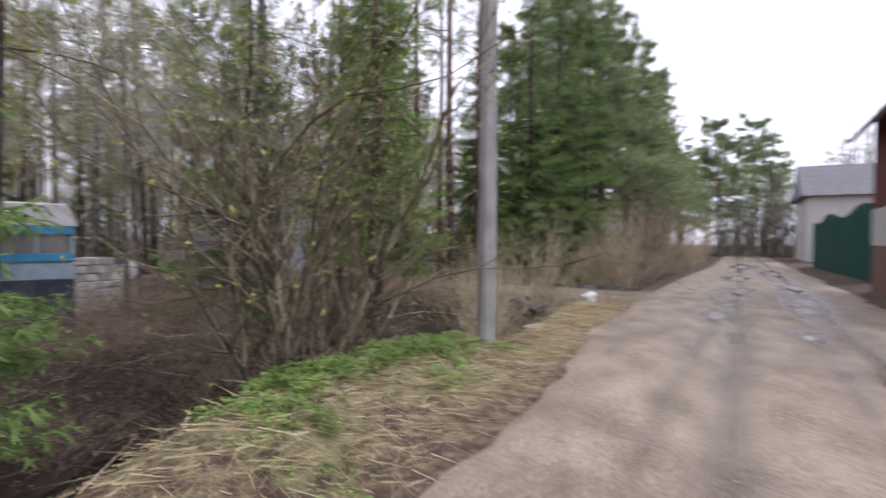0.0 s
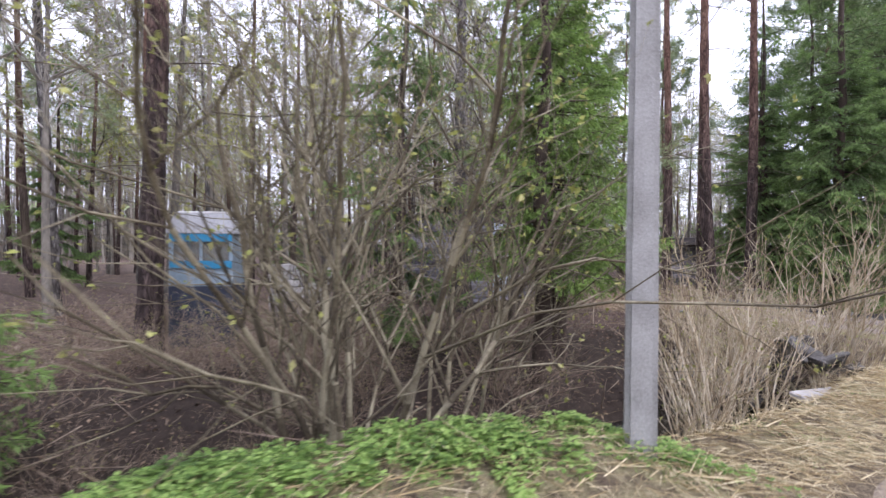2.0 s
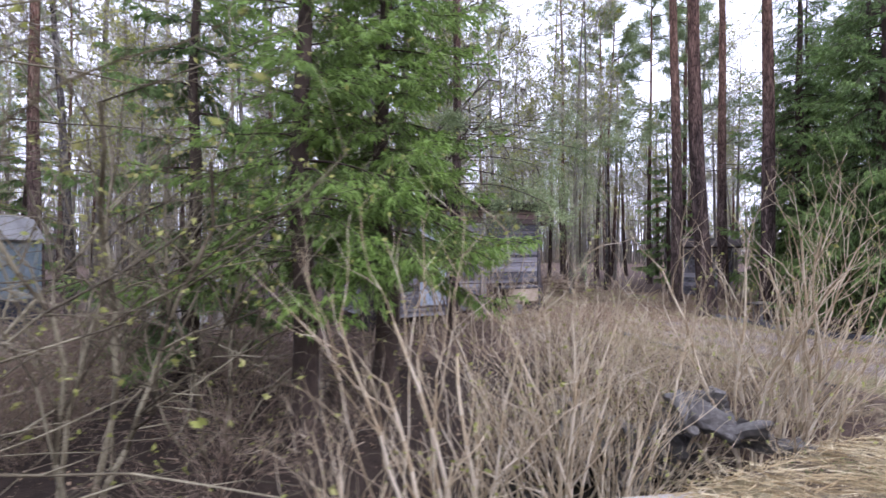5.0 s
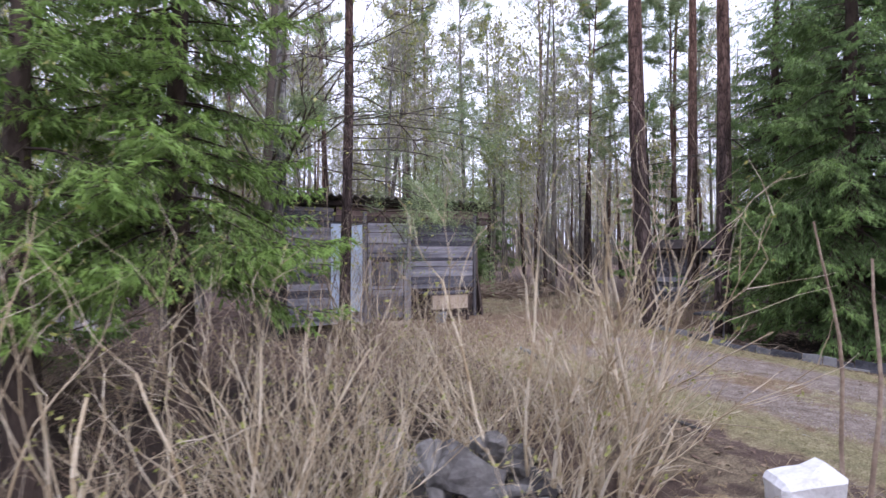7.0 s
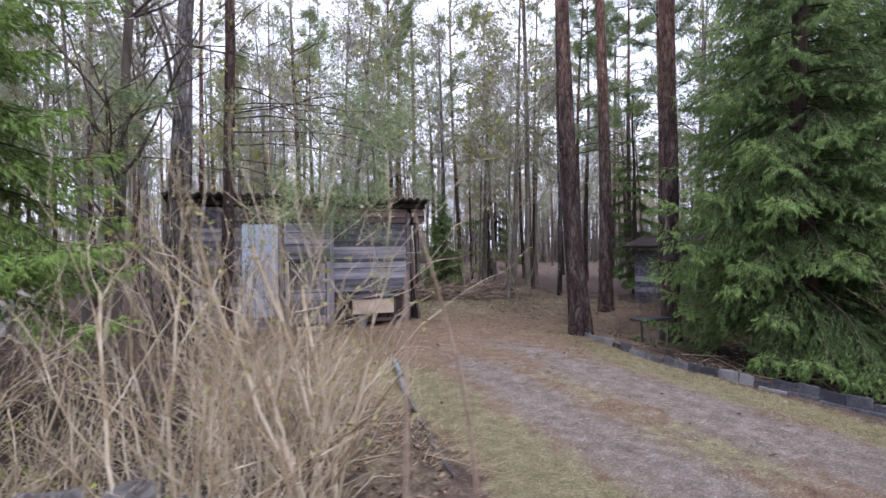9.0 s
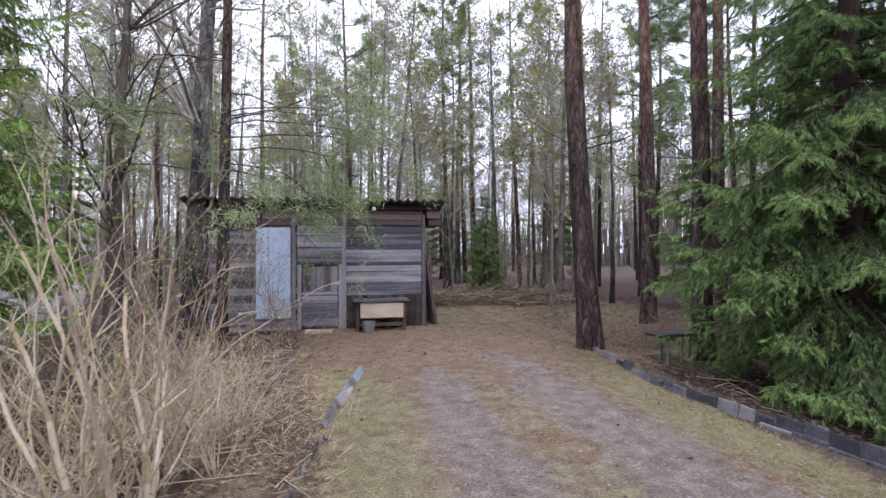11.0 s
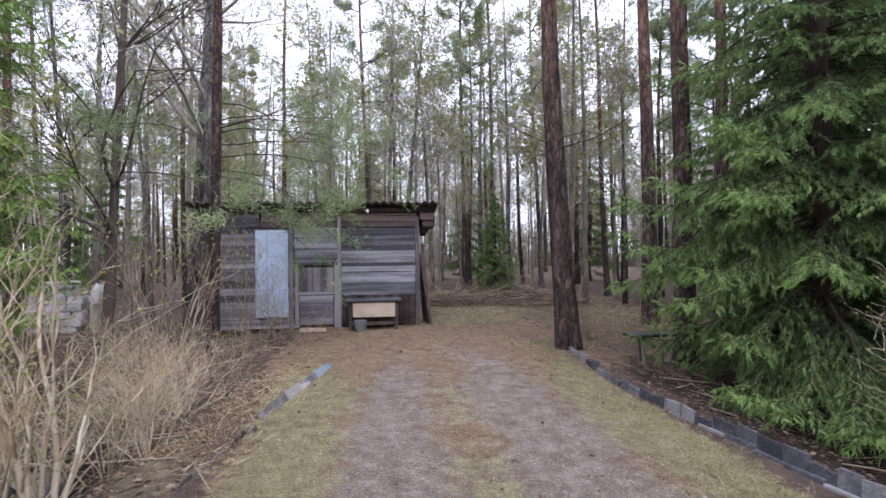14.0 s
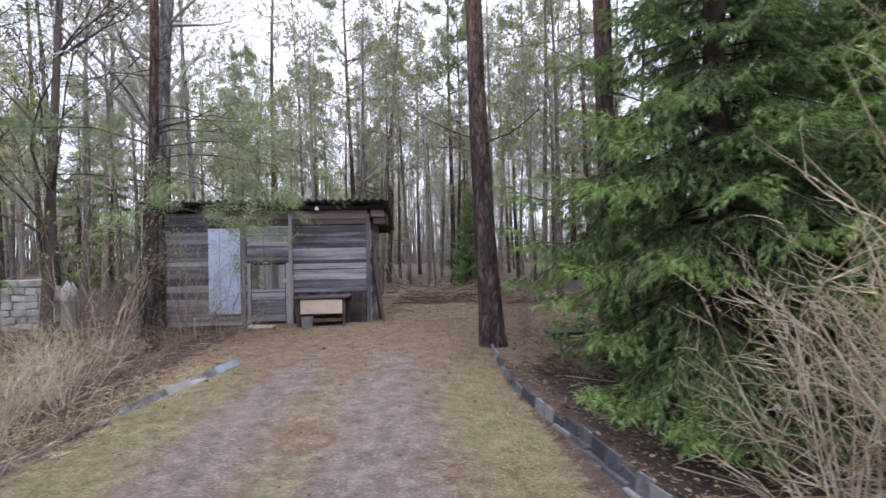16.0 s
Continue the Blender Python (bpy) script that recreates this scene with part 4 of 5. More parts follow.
def stone(x, y, z, sx, sy, sz, seed):
    bm = bmesh.new()
    bmesh.ops.create_icosphere(bm, subdivisions=3, radius=1)
    off = Vector((seed * 3.1, seed * 1.7, 0))
    for v in bm.verts:
        c = v.co.copy()
        n = 0.75 + 0.55 * noise.noise(c * 1.3 + off) + 0.16 * noise.noise(c * 4 + off)
        v.co = Vector((round(c.x * n * 3.2) / 3.2 * 0.35 + c.x * n * 0.65, c.y * n, c.z * n))
        v.co = Vector((v.co.x * sx, v.co.y * sy, v.co.z * sz))
    bm.transform(pose(x, y, z, seed * 13 % 40, seed * 29 % 30, seed * 47 % 180))
    tagged(part("rubble_stone", bm, M_ROCK), "dark broken stone on the ditch bank", "stone", group="rubble on the ditch bank")


for i, (x, y, zz, s) in enumerate(((3.95, 3.2, 0.3, 0.26), (4.15, 3.3, 0.1, 0.3), (3.9, 3.45, 0.0, 0.33), (4.3, 3.1, 0.0, 0.28), (4.35, 3.45, 0.05, 0.26), (4.2, 2.6, 0.03, 0.2),
                                   (4.5, 2.2, 0.06, 0.2), (4.8, 2.1, 0.05, 0.22), (3.75, 3.6, -0.3, 0.36), (3.6, 3.8, -0.6, 0.38), (4.05, 3.7, -0.15, 0.3), (3.7, 3.3, -0.1, 0.25))):
    stone(x, y, zz - 0.17, s * 0.8, s * 0.66, s * 0.55, i + 1)
for (x, y, z), (lx, ly), (ra, rb, rc) in (((3.7, 3.0, 0.06), (0.26, 0.15), (30, 24, -30)), ((3.95, 2.8, -0.06), (0.22, 0.13), (-24, 34, 20)), ((3.55, 3.2, 0.1), (0.2, 0.14), (60, 10, 50))):
    bm = block(-lx, lx, -ly, ly, -0.05, 0.05, 0.02, 0.03)
    bmesh.ops.subdivide_edges(bm, edges=bm.edges[:], cuts=3, use_grid_fill=True)
    for v in bm.verts:
        v.co += Vector((noise.noise(v.co * 5), noise.noise(v.co * 5 + Vector((7, 0, 0))), noise.noise(v.co * 7 + Vector((0, 5, 0))))) * 0.085
    bm.transform(pose(x, y, z, ra, rb, rc))
    tagged(part("broken_slab", bm, M_ROCK), "dark mossy broken concrete slab tilted into the ditch", "slab", group="rubble on the ditch bank")
culvert = thing("culvert", pose(3.6, 4.4, -0.74, 0, 0, -8), "concrete culvert pipe with a dark mouth under the drive", "culvert")
bm = bmesh.new()
ring = []
for xx, rr in ((0, 0.46), (0, 0.38), (0.5, 0.38)):
    ring.append([bm.verts.new((xx, math.cos(a) * rr, math.sin(a) * rr)) for a in np.linspace(0, 2 * math.pi, 28, endpoint=False)])
for a, b in zip(ring, ring[1:]):
    for i in range(28):
        bm.faces.new((a[i], a[(i + 1) % 28], b[(i + 1) % 28], b[i]))
bm.faces.new(ring[2])
part("pipe", bm, M_CONCRETE, culvert)
bm = bmesh.new()
front = [bm.verts.new((0.04, yy, zz)) for yy, zz in ((-0.75, -0.6), (0.75, -0.6), (0.62, 0.5), (-0.62, 0.51))]
hole = [bm.verts.new((0.04, math.cos(a) * 0.47, math.sin(a) * 0.47)) for a in np.linspace(0, 2 * math.pi, 24, endpoint=False)]
ed = [bm.edges.new((c[i], c[(i + 1) % len(c)])) for c in (front, hole) for i in range(len(c))]
bmesh.ops.triangle_fill(bm, edges=ed, use_beauty=True)
bmesh.ops.solidify(bm, geom=bm.faces[:], thickness=0.16)
part("headwall", bm, M_ROCK, culvert)

# ---------------------------------------------------------------- houses and fence across the road
fence = thing("metal_fence", label="tall dark green corrugated metal fence", category="fence")
fa, fb = Vector((14.6, -6.75, 0)), Vector((30, -8.9, 0))
for i in range(14):
    p0, p1 = fa.lerp(fb, i / 14), fa.lerp(fb, (i + 1) / 14)
    V, F = [], []
    for j in range(23):
        q = p0.lerp(p1, j / 22)
        o = 0.02 * (1 if j % 4 < 2 else -1)
        V += [(q.x, q.y + o, 0.1), (q.x, q.y + o, 2.9 + 0.18 * math.sin(i * 0.9 + j * 0.04))]
    F = [(2 * j, 2 * j + 2, 2 * j + 3, 2 * j + 1) for j in range(22)]
    hang("panel", soup("panel", V, F, M_GREENFENCE, flat=True), fence)
    part("post", block(p0.x - 0.04, p0.x + 0.04, p0.y - 0.1, p0.y - 0.03, 0, 2.7, 0.005), M_GREENFENCE, fence)
house = thing("red_house", pose(2.7, -4.36, 0.05, 0, 0, -8.5), "dark red boarded house on a pale plinth", "house")
part("brick_base", block(0, 9, -8, 0, -0.2, 1.4, 0.02), M_BRICK, house, "dull brick foot wall")
part("plinth", block(-0.02, 9.02, -8.02, 0.02, 1.404, 2.5, 0.02), M_PLASTER, house, "white plastered band")
for i in range(40):
    part("wall_board", block(-0.03, -0.004, -8 + i * 0.2, -8 + i * 0.2 + 0.19, 2.504, 5.2, 0.006), M_REDHOUSE, house)
part("wall", block(0, 9, -8, 0, 2.504, 5.2, 0.01), M_REDHOUSE, house)
bm = bmesh.new()
gv_ = [bm.verts.new(c) for c in ((0, 0, 5.2), (0, -8, 5.2), (0, -4, 10.2), (9, 0, 5.2), (9, -8, 5.2), (9, -4, 10.2))]
for f in ((0, 2, 1), (3, 4, 5), (0, 3, 5, 2), (1, 2, 5, 4), (0, 1, 4, 3)):
    bm.faces.new([gv_[i] for i in f])
part("gable", bm, M_REDHOUSE, house)
for sgn in (0, 1):
    ya, yb = (0.5, -4.0) if sgn == 0 else (-8.5, -4.0)
    bm = bmesh.new()
    top = [(-0.5, ya, 4.6), (9.5, ya, 4.6), (9.5, yb, 10.28), (-0.5, yb, 10.28)]
    vs = [bm.verts.new(c) for c in top] + [bm.verts.new((c[0], c[1], c[2] + 0.14)) for c in top]
    for f in ((0, 1, 2, 3), (7, 6, 5, 4), (0, 4, 5, 1), (1, 5, 6, 2), (2, 6, 7, 3), (3, 7, 4, 0)):
        bm.faces.new([vs[i] for i in f])
    part("roof", bm, M_DARKWOOD, house)
barn = thing("grey_house", pose(40, -11.0, 0, 0, 0, -8.5), "grey roofed pale house behind the green fence", "house")
part("wall", block(0, 9, -11, 0, 0, 5.5, 0.02), M_PLASTER, barn)
bm = bmesh.new()
vs = [bm.verts.new(c) for c in ((-0.5, 0.4, 5.3), (-0.5, -11.4, 5.3), (4.5, -11.4, 8.2), (4.5, 0.4, 8.2), (9.5, -11.4, 5.3), (9.5, 0.4, 5.3))]
for f in ((0, 1, 2, 3), (3, 2, 4, 5), (0, 3, 5), (1, 4, 2)):
    bm.faces.new([vs[i] for i in f])
part("roof", bm, M_GREYROOF, barn)


# ---------------------------------------------------------------- trees
def make_pine(seed, h, r, crown, lean=(0, 0), low=(), live_n=22, reach=1.05, tuft=1.5, k=5):
    """A Scots pine: bare lower trunk with dead snags, tufted crown high up. low: drooping live branches (height, bearing, length)."""
    R, rg = random.Random(seed), np.random.default_rng(seed)
    root = new("pine_tree")
    n = 26
    pts, rad = [], []
    for i in range(n):
        t = i / (n - 1)
        z = -0.2 + (h + 0.2) * t ** 1.2
        pts.append((lean[0] * z + 0.05 * math.sin(z * 0.5 + seed), lean[1] * z + 0.05 * math.sin(z * 0.43 + 2 * seed), z))
        rad.append(r * (1 - 0.82 * t) * (1 + 0.3 * math.exp(-max(z, 0) / 0.28)))
    V, F = tube(pts, rad, 14, seed, 0.035)
    hang("trunk", soup("trunk", V, F, M_PINE, smooth=True), root)

    def at(z):
        t = (max(z, 0) / h) ** (1 / 1.2) * (n - 1)
        i = min(int(t), n - 2)
        return tuple(pts[i][k] + (pts[i + 1][k] - pts[i][k]) * (t - i) for k in range(3))

    segs, tips, snag = [[], [], []], [], [[], [], []]
    for _ in range(9):
        z = R.uniform(1.8, crown)
        a = R.uniform(0, 6.283)
        grow(R, snag, [], at(z), unit(math.cos(a), math.sin(a), R.uniform(-0.25, 0.25)), R.uniform(0.4, 2.0), R.uniform(0.008, 0.02), 1,
             [None, (6, 0.13, -0.02, 0.7, 0.8, 0.4, 0.3), (4, 0.2, -0.02, 0, 0, 0, 1)])
    live = [(crown + (h - crown) * R.random() ** 0.8, R.uniform(0, 6.283), None) for _ in range(live_n)] + [(z, a, L) for z, a, L in low]
    for z, a, L in live:
        L = L or reach * R.uniform(1.0, 2.6) * (1.15 - 0.75 * max(0, (z - crown) / (h - crown)))
        lowlim = L and z < crown
        grow(R, segs, tips, at(z), unit(math.cos(a), math.sin(a), 0.05 if lowlim else R.uniform(0.1, 0.5)), L, 0.015 if lowlim else 0.03, 0,
             [(7, 0.12, -0.07 if lowlim else 0.04, 1.6, 0.9, 0.42, 0.3), (4, 0.18, 0.02, 1.3, 0.9, 0.5, 0.3), (2, 0.2, 0.05, 0, 0, 0, 1)])
    allsegs = segs[0] + segs[1] + snag[1] + snag[2]
    V, F = prisms(allsegs, 3)
    hang("branch", soup("branch", V, F, M_TWIG), root)["kind"] = "stuff"
    fine = np.array(segs[2])
    fine = fine[rg.random(len(fine)) < 0.9]
    P = np.concatenate([np.array([t[0] for t in tips]), fine[:, :3]])
    D = np.concatenate([np.array([t[1] for t in tips]), (fine[:, 3:6] - fine[:, :3]) / (np.linalg.norm(fine[:, 3:6] - fine[:, :3], axis=1, keepdims=True) + 1e-6)])
    P, D = np.repeat(P, k, 0), np.repeat(D, k, 0)
    P = P + rg.normal(size=P.shape) * 0.05 - D * rg.random((len(P), 1)) * 0.2
    V, F = blades(P, D * 0.8 + rg.normal(size=D.shape) * 0.65, tuft * rg.uniform(0.07, 0.14, len(P)), tuft * rg.uniform(0.006, 0.013, len(P)), rg)
    hang("needle", soup("needle", V, F, M_PNEEDLE), root)["kind"] = "stuff"
    return root


def make_spruce(seed, h, spread, material, first=0.35, dens=1.0, step=0.24, reach=(), blade=1.0, droop=1.0, seen=6.5):
    """A Norway spruce: boughs in loose whorls, side twigs, and hanging sprays of needles. reach: single long boughs (height, bearing, length)."""
    R, rg = random.Random(seed), np.random.default_rng(seed)
    root = new("spruce_tree")
    pts = [(0.03 * math.sin(i), 0.03 * math.cos(i * 1.3), -0.15 + (h + 0.15) * i / 15) for i in range(16)]
    V, F = tube(pts, [max(0.014, 0.0145 * h * (1 - i / 15.5) * (1 + 0.5 * math.exp(-i * 1.2))) for i in range(16)], 10, seed, 0.04)
    hang("trunk", soup("trunk", V, F, M_SPRUCE_BARK, smooth=True), root)
    boughs = [(z, a, L, 1.0) for z, a, L in reach]
    z = first
    while z < h - 0.15:
        f = z / h
        n = max(3, int(R.uniform(4.0, 6.8) * dens))
        a0 = R.uniform(0, 6.283)
        for k in range(n):
            L = spread * (1 - f) ** 0.7 * R.uniform(0.45, 1.25)
            if L > 0.15:
                boughs.append((z + R.uniform(-0.1, 0.1), a0 + 6.283 * k / n + R.uniform(-0.4, 0.4), L, 1.0 if z < seen else 0.45))
        z += R.uniform(0.75, 1.25) * step * (1.0 if z < seen else 2.0)
    segs, spray = [], []
    for z, a, L, fine in boughs:
        f = z / h
        p, d = (0.0, 0.0, z), unit(math.cos(a), math.sin(a), 0.3 - 0.4 * (1 - f))
        m = max(4, int(L / 0.1 * fine))
        st = L / m
        thick = 0.009 * L + 0.004
        for i in range(m):
            t = (i + 1) / m
            d = unit(d[0] + R.gauss(0, 0.05), d[1] + R.gauss(0, 0.05), d[2] + R.gauss(0, 0.03) + (-0.055 * droop if t < 0.6 else 0.1))
            q = (p[0] + d[0] * st, p[1] + d[1] * st, p[2] + d[2] * st)
            segs.append((*p, *q, thick * (1.1 - t), thick * (1.05 - t)))
            p = q
            if t < 0.16:
                continue
            for sgn in (-1, 1):
                if R.random() < 0.12:
                    continue
                w = L * 0.3 * (1.1 - t) * R.uniform(0.5, 1.5) + 0.09
                e = unit(d[0] * 0.8 - d[1] * sgn * 0.75, d[1] * 0.8 + d[0] * sgn * 0.75, d[2] - R.uniform(0.1, 0.7) * droop)
                segs.append((*q, q[0] + e[0] * w, q[1] + e[1] * w, q[2] + e[2] * w, 0.0045, 0.002))
                c = max(2, int(w / 0.05 * fine))
                for j in range(c):
                    u = (j + 0.6) / c
                    side = R.choice((-1, 1)) * R.uniform(0.2, 0.8)
                    o = (e[0] * 0.7 - e[1] * side, e[1] * 0.7 + e[0] * side, e[2] * 0.7 - R.uniform(0.2, 0.9) * droop)
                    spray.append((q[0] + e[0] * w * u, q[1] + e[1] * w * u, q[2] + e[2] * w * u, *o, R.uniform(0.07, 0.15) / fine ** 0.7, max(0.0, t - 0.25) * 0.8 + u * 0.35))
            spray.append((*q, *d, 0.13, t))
    V, F = prisms(segs, 3)
    hang("bough", soup("bough", V, F, M_SPRUCE_BARK), root)["kind"] = "stuff"
    S = np.repeat(np.array(spray), 8, 0)
    D = S[:, 3:6] / np.linalg.norm(S[:, 3:6], axis=1, keepdims=True)
    P = S[:, :3] + D * (S[:, 6] * rg.random(len(S)) * 0.55)[:, None] + rg.normal(size=D.shape) * 0.006
    V, F = blades(P, D + rg.normal(size=D.shape) * 0.34, S[:, 6] * rg.uniform(0.45, 0.8, len(S)) * blade, rg.uniform(0.009, 0.017, len(S)) * blade, rg)
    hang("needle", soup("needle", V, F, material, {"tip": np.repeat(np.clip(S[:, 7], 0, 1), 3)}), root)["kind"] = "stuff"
    return root


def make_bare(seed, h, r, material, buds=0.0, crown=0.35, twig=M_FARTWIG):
    """A slender leafless tree with upswept branches and fine twigs."""
    R, rg = random.Random(seed), np.random.default_rng(seed)
    root = new("bare_tree")
    pts, rad, x, y = [], [], 0.0, 0.0
    lx, ly = R.gauss(0, 0.03), R.gauss(0, 0.03)
    for i in range(18):
        z = -0.2 + (h + 0.2) * i / 17
        pts.append((x, y, z))
        rad.append(r * (1.03 - i / 17) * (1 + 0.4 * math.exp(-i)))
        lx, ly = lx + R.gauss(0, 0.012), ly + R.gauss(0, 0.012)
        x, y = x + lx * h / 17, y + ly * h / 17
    V, F = tube(pts, rad, 8, seed, 0.05)
    hang("trunk", soup("trunk", V, F, material, smooth=True), root)
    segs, tips = [[], [], []], []
    for k in range(30):
        f = crown + (0.97 - crown) * R.random()
        i = min(int(f * 17), 16)
        p = pts[i]
        a = R.uniform(0, 6.283)
        grow(R, segs, tips, p, unit(math.cos(a), math.sin(a), R.uniform(0.5, 1.3)), h * 0.2 * (1.25 - f) * R.uniform(0.6, 1.3), rad[i] * 0.4, 0,
             [(5, 0.12, 0.05, 1.5, 0.8, 0.6, 0.3), (4, 0.16, 0.04, 2.2, 0.9, 0.55, 0.2), (3, 0.2, 0.03, 0, 0, 0, 1)])
    V, F = prisms(segs[0], 3)
    S1 = np.array(segs[1])
    D1 = S1[:, 3:6] - S1[:, :3]
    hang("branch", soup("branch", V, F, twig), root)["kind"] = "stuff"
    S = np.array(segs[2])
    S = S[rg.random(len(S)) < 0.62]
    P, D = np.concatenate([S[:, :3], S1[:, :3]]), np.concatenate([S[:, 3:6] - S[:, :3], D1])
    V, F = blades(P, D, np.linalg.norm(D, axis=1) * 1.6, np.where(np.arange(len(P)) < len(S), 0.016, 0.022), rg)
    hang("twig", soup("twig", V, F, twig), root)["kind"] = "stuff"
    if buds:
        T = np.array([t[0] for t in tips])
        T = T[rg.random(len(T)) < buds * 0.8]
        T = np.repeat(T, 2, 0) + rg.normal(size=(len(T) * 2, 3)) * 0.12
        V, F = leaves(T, rg.uniform(0.03, 0.065, len(T)), rg, 0.3)
        hang("bud", soup("bud", V, F, M_BUD), root)["kind"] = "stuff"
    return root


def make_shrub(seed, stems, h, flare, r, material, spec, buds=0.0, base=0.15, bend=0.0, lean=(0, 0), name="shrub", budsize=0.012, whole=False):
    """A many-stemmed shrub."""
    R, rg = random.Random(seed), np.random.default_rng(seed)
    root = new(name)
    segs, tips = [[], [], []], []
    for k in range(stems):
        a = R.uniform(0, 6.283)
        q = R.random() ** 0.7
        d = unit(math.cos(a) * flare * q + lean[0], math.sin(a) * flare * q + lean[1], 1)
        grow(R, segs, tips, (math.cos(a) * base * q, math.sin(a) * base * q, -0.12), d, h * R.uniform(0.6, 1.1), r * R.uniform(0.6, 1.2), 0, spec)
    steps = spec[0][0]
    if whole:
        V, F = prisms(segs[0], 4)
        hang("stem", soup("stem", V, F, material, smooth=True), root)["kind"] = "stuff"
    else:
        for k in range(stems):
            V, F = prisms(segs[0][k * steps:(k + 1) * steps], 6)
            hang("stem", soup("stem", V, F, material, smooth=True), root)
    V, F = prisms(segs[1] + segs[2], 3)
    hang("twig", soup("twig", V, F, material), root)["kind"] = "stuff"
    if buds:
        T = np.array([t[0] for t in tips])
        T = T[rg.random(len(T)) < buds]
        T = np.repeat(T, 2, 0) + rg.normal(size=(2 * len(T), 3)) * 0.01
        V, F = leaves(T, rg.uniform(0.6, 1.4, len(T)) * budsize, rg, 0.3)
        hang("bud", soup("bud", V, F, M_BUD), root)["kind"] = "stuff"
    return root


def plant(ob, x, y, turn=0.0, size=1.0, label="", category="tree", group="", sink=0.0):
    ob.matrix_world = pose(x, y, hgt(x, y) - sink, 0, 0, turn) @ Matrix.Diagonal((size, size, size, 1))
    return tagged(ob, label, category, group)


def again(ob, x, y, turn, size, label="", wide=1.0):
    c = copy_thing(ob, Matrix.Identity(4))
    c.matrix_world = pose(x, y, hgt(x, y), rnd.uniform(-2, 2), rnd.uniform(-2, 2), turn) @ Matrix.Diagonal((size * wide, size * wide, size, 1))
    if label:
        c["label"] = label
    return c


# pines beside the drive and in the wood
plant(make_pine(3, 17, 0.185, 8.5, (-0.028, 0.02)), 9.93, 7.15, 0, 1, "tall pine with dark scaly foot and reddish upper trunk", "pine tree", "pines by the drive")
plant(make_pine(5, 18, 0.1, 7.0, (0.0, 0.0), ((3.2, -0.6, 2.6), (2.9, -1.3, 2.0), (3.6, 0.0, 2.8), (4.0, -0.6, 2.6), (3.1, 0.6, 2.2), (4.3, 0.4, 2.6), (3.4, -0.3, 2.2), (3.0, 3.4, 2.2), (3.8, -1.0, 2.4), (2.7, 0.1, 1.8), (4.9, 3.0, 2.4), (3.6, -2.2, 1.8)), 14, 1.0, 1.0, 15), 4.33, 8.32, 0, 1,
      "forked pine with orange trunk drooping over the shed", "pine tree", "pines by the drive")
PINE_B = plant(make_pine(8, 19, 0.18, 9.0, (0.004, 0.0)), 12.78, 10.0, 40, 1, "straight dark-footed pine behind the bench", "pine tree", "pines by the drive")
PINE_C = plant(make_pine(9, 18, 0.165, 8.0, (-0.01, 0.0)), 11.65, 6.85, 90, 1, "thick pine beside the small bench", "pine tree", "pines by the drive")
again(PINE_B, 14.2, 9.4, 200, 0.9)
again(PINE_B, -3.34, 8.85, 120, 1.0, "reddish pine beside the blue cabin")
again(PINE_C, -2.66, 14.0, 20, 0.9, "reddish pine in the wood behind the blue cabin")
again(PINE_B, -3.0, 10.6, 300, 0.7)
again(PINE_C, -6.6, 8.6, 250, 0.75, "dark pine at the edge of the wood")
for i, (x, y) in enumerate(((0.5, 17), (-5, 19), (3.0, 20), (7.5, 24), (12, 22), (15, 17), (17.5, 21), (20, 15), (-9, 14), (-11, 22), (22, 25), (9, 32), (15, 33), (-2, 30), (25, 18), (28, 27), (4, 40), (20, 40), (-12, 35), (30, 38))):
    again((PINE_B, PINE_C)[i % 2], x, y, i * 67, 0.75 + 0.3 * ((i * 37) % 10) / 10, "slender pine in the wood", 0.75)

for i in range(30):
    x, y = -16 + 46 * ((i * 0.618) % 1.0), 15.5 + 20 * ((i * 0.381 + 0.13) % 1.0)
    if abs(x - 9.3) > 1.6:
        again((PINE_B, PINE_C)[i % 2], x, y, i * 97, 0.5 + 0.28 * ((i * 53) % 11) / 11, "half-grown pine in the wood", 1.1)
# bushy pines lining the road further on
FAR_PINE = make_pine(21, 12, 0.2, 1.8, (0, 0), (), 80, 1.25, 2.0, 9)
plant(FAR_PINE, 18.8, 3.9, 0, 1.2, "full-crowned dark green pine beside the road", "pine tree", "pines along the road")
for i, (x, y, s) in enumerate(((22, 2.9, 1.2), (25.5, 1.9, 1.1), (23.5, 5, 1.3), (29, 1.4, 1.05), (33, 0.4, 0.95), (37, 0.0, 0.9), (42, -1.0, 0.9), (20, 7.5, 1.1), (46, -2.2, 0.9), (66, -8, 1.4), (72, -13, 1.5), (60, -12, 1.0), (80, -8, 1.2), (54, -3, 0.9))):
    again(FAR_PINE, x, y, i * 51, s, "", 1.15)

# half-tall pines filling the canopy of the wood
MID_PINE = make_pine(23, 13, 0.1, 4.2, (0.01, 0), (), 26, 0.85, 2.2, 4)
plant(MID_PINE, 10.6, 20.5, 0, 0.9, "thin green-tufted pine in the wood", "pine tree", "thin pines in the wood")
mrng = random.Random(29)
for i in range(17):
    again(MID_PINE, -16 + 42 * ((i * 0.618 + 0.3) % 1.0), 18 + 24 * ((i * 0.414 + 0.2) % 1.0), i * 73, mrng.uniform(0.75, 1.2))

for x, y, turn, size in ((16.4, 16.0, 200, 0.9), (18.5, 15.5, 260, 1.0), (19.5, 19.5, 310, 1.1), (17.2, 12.4, 110, 0.85)):
    again(MID_PINE, x, y, turn, size, "", 1.2)

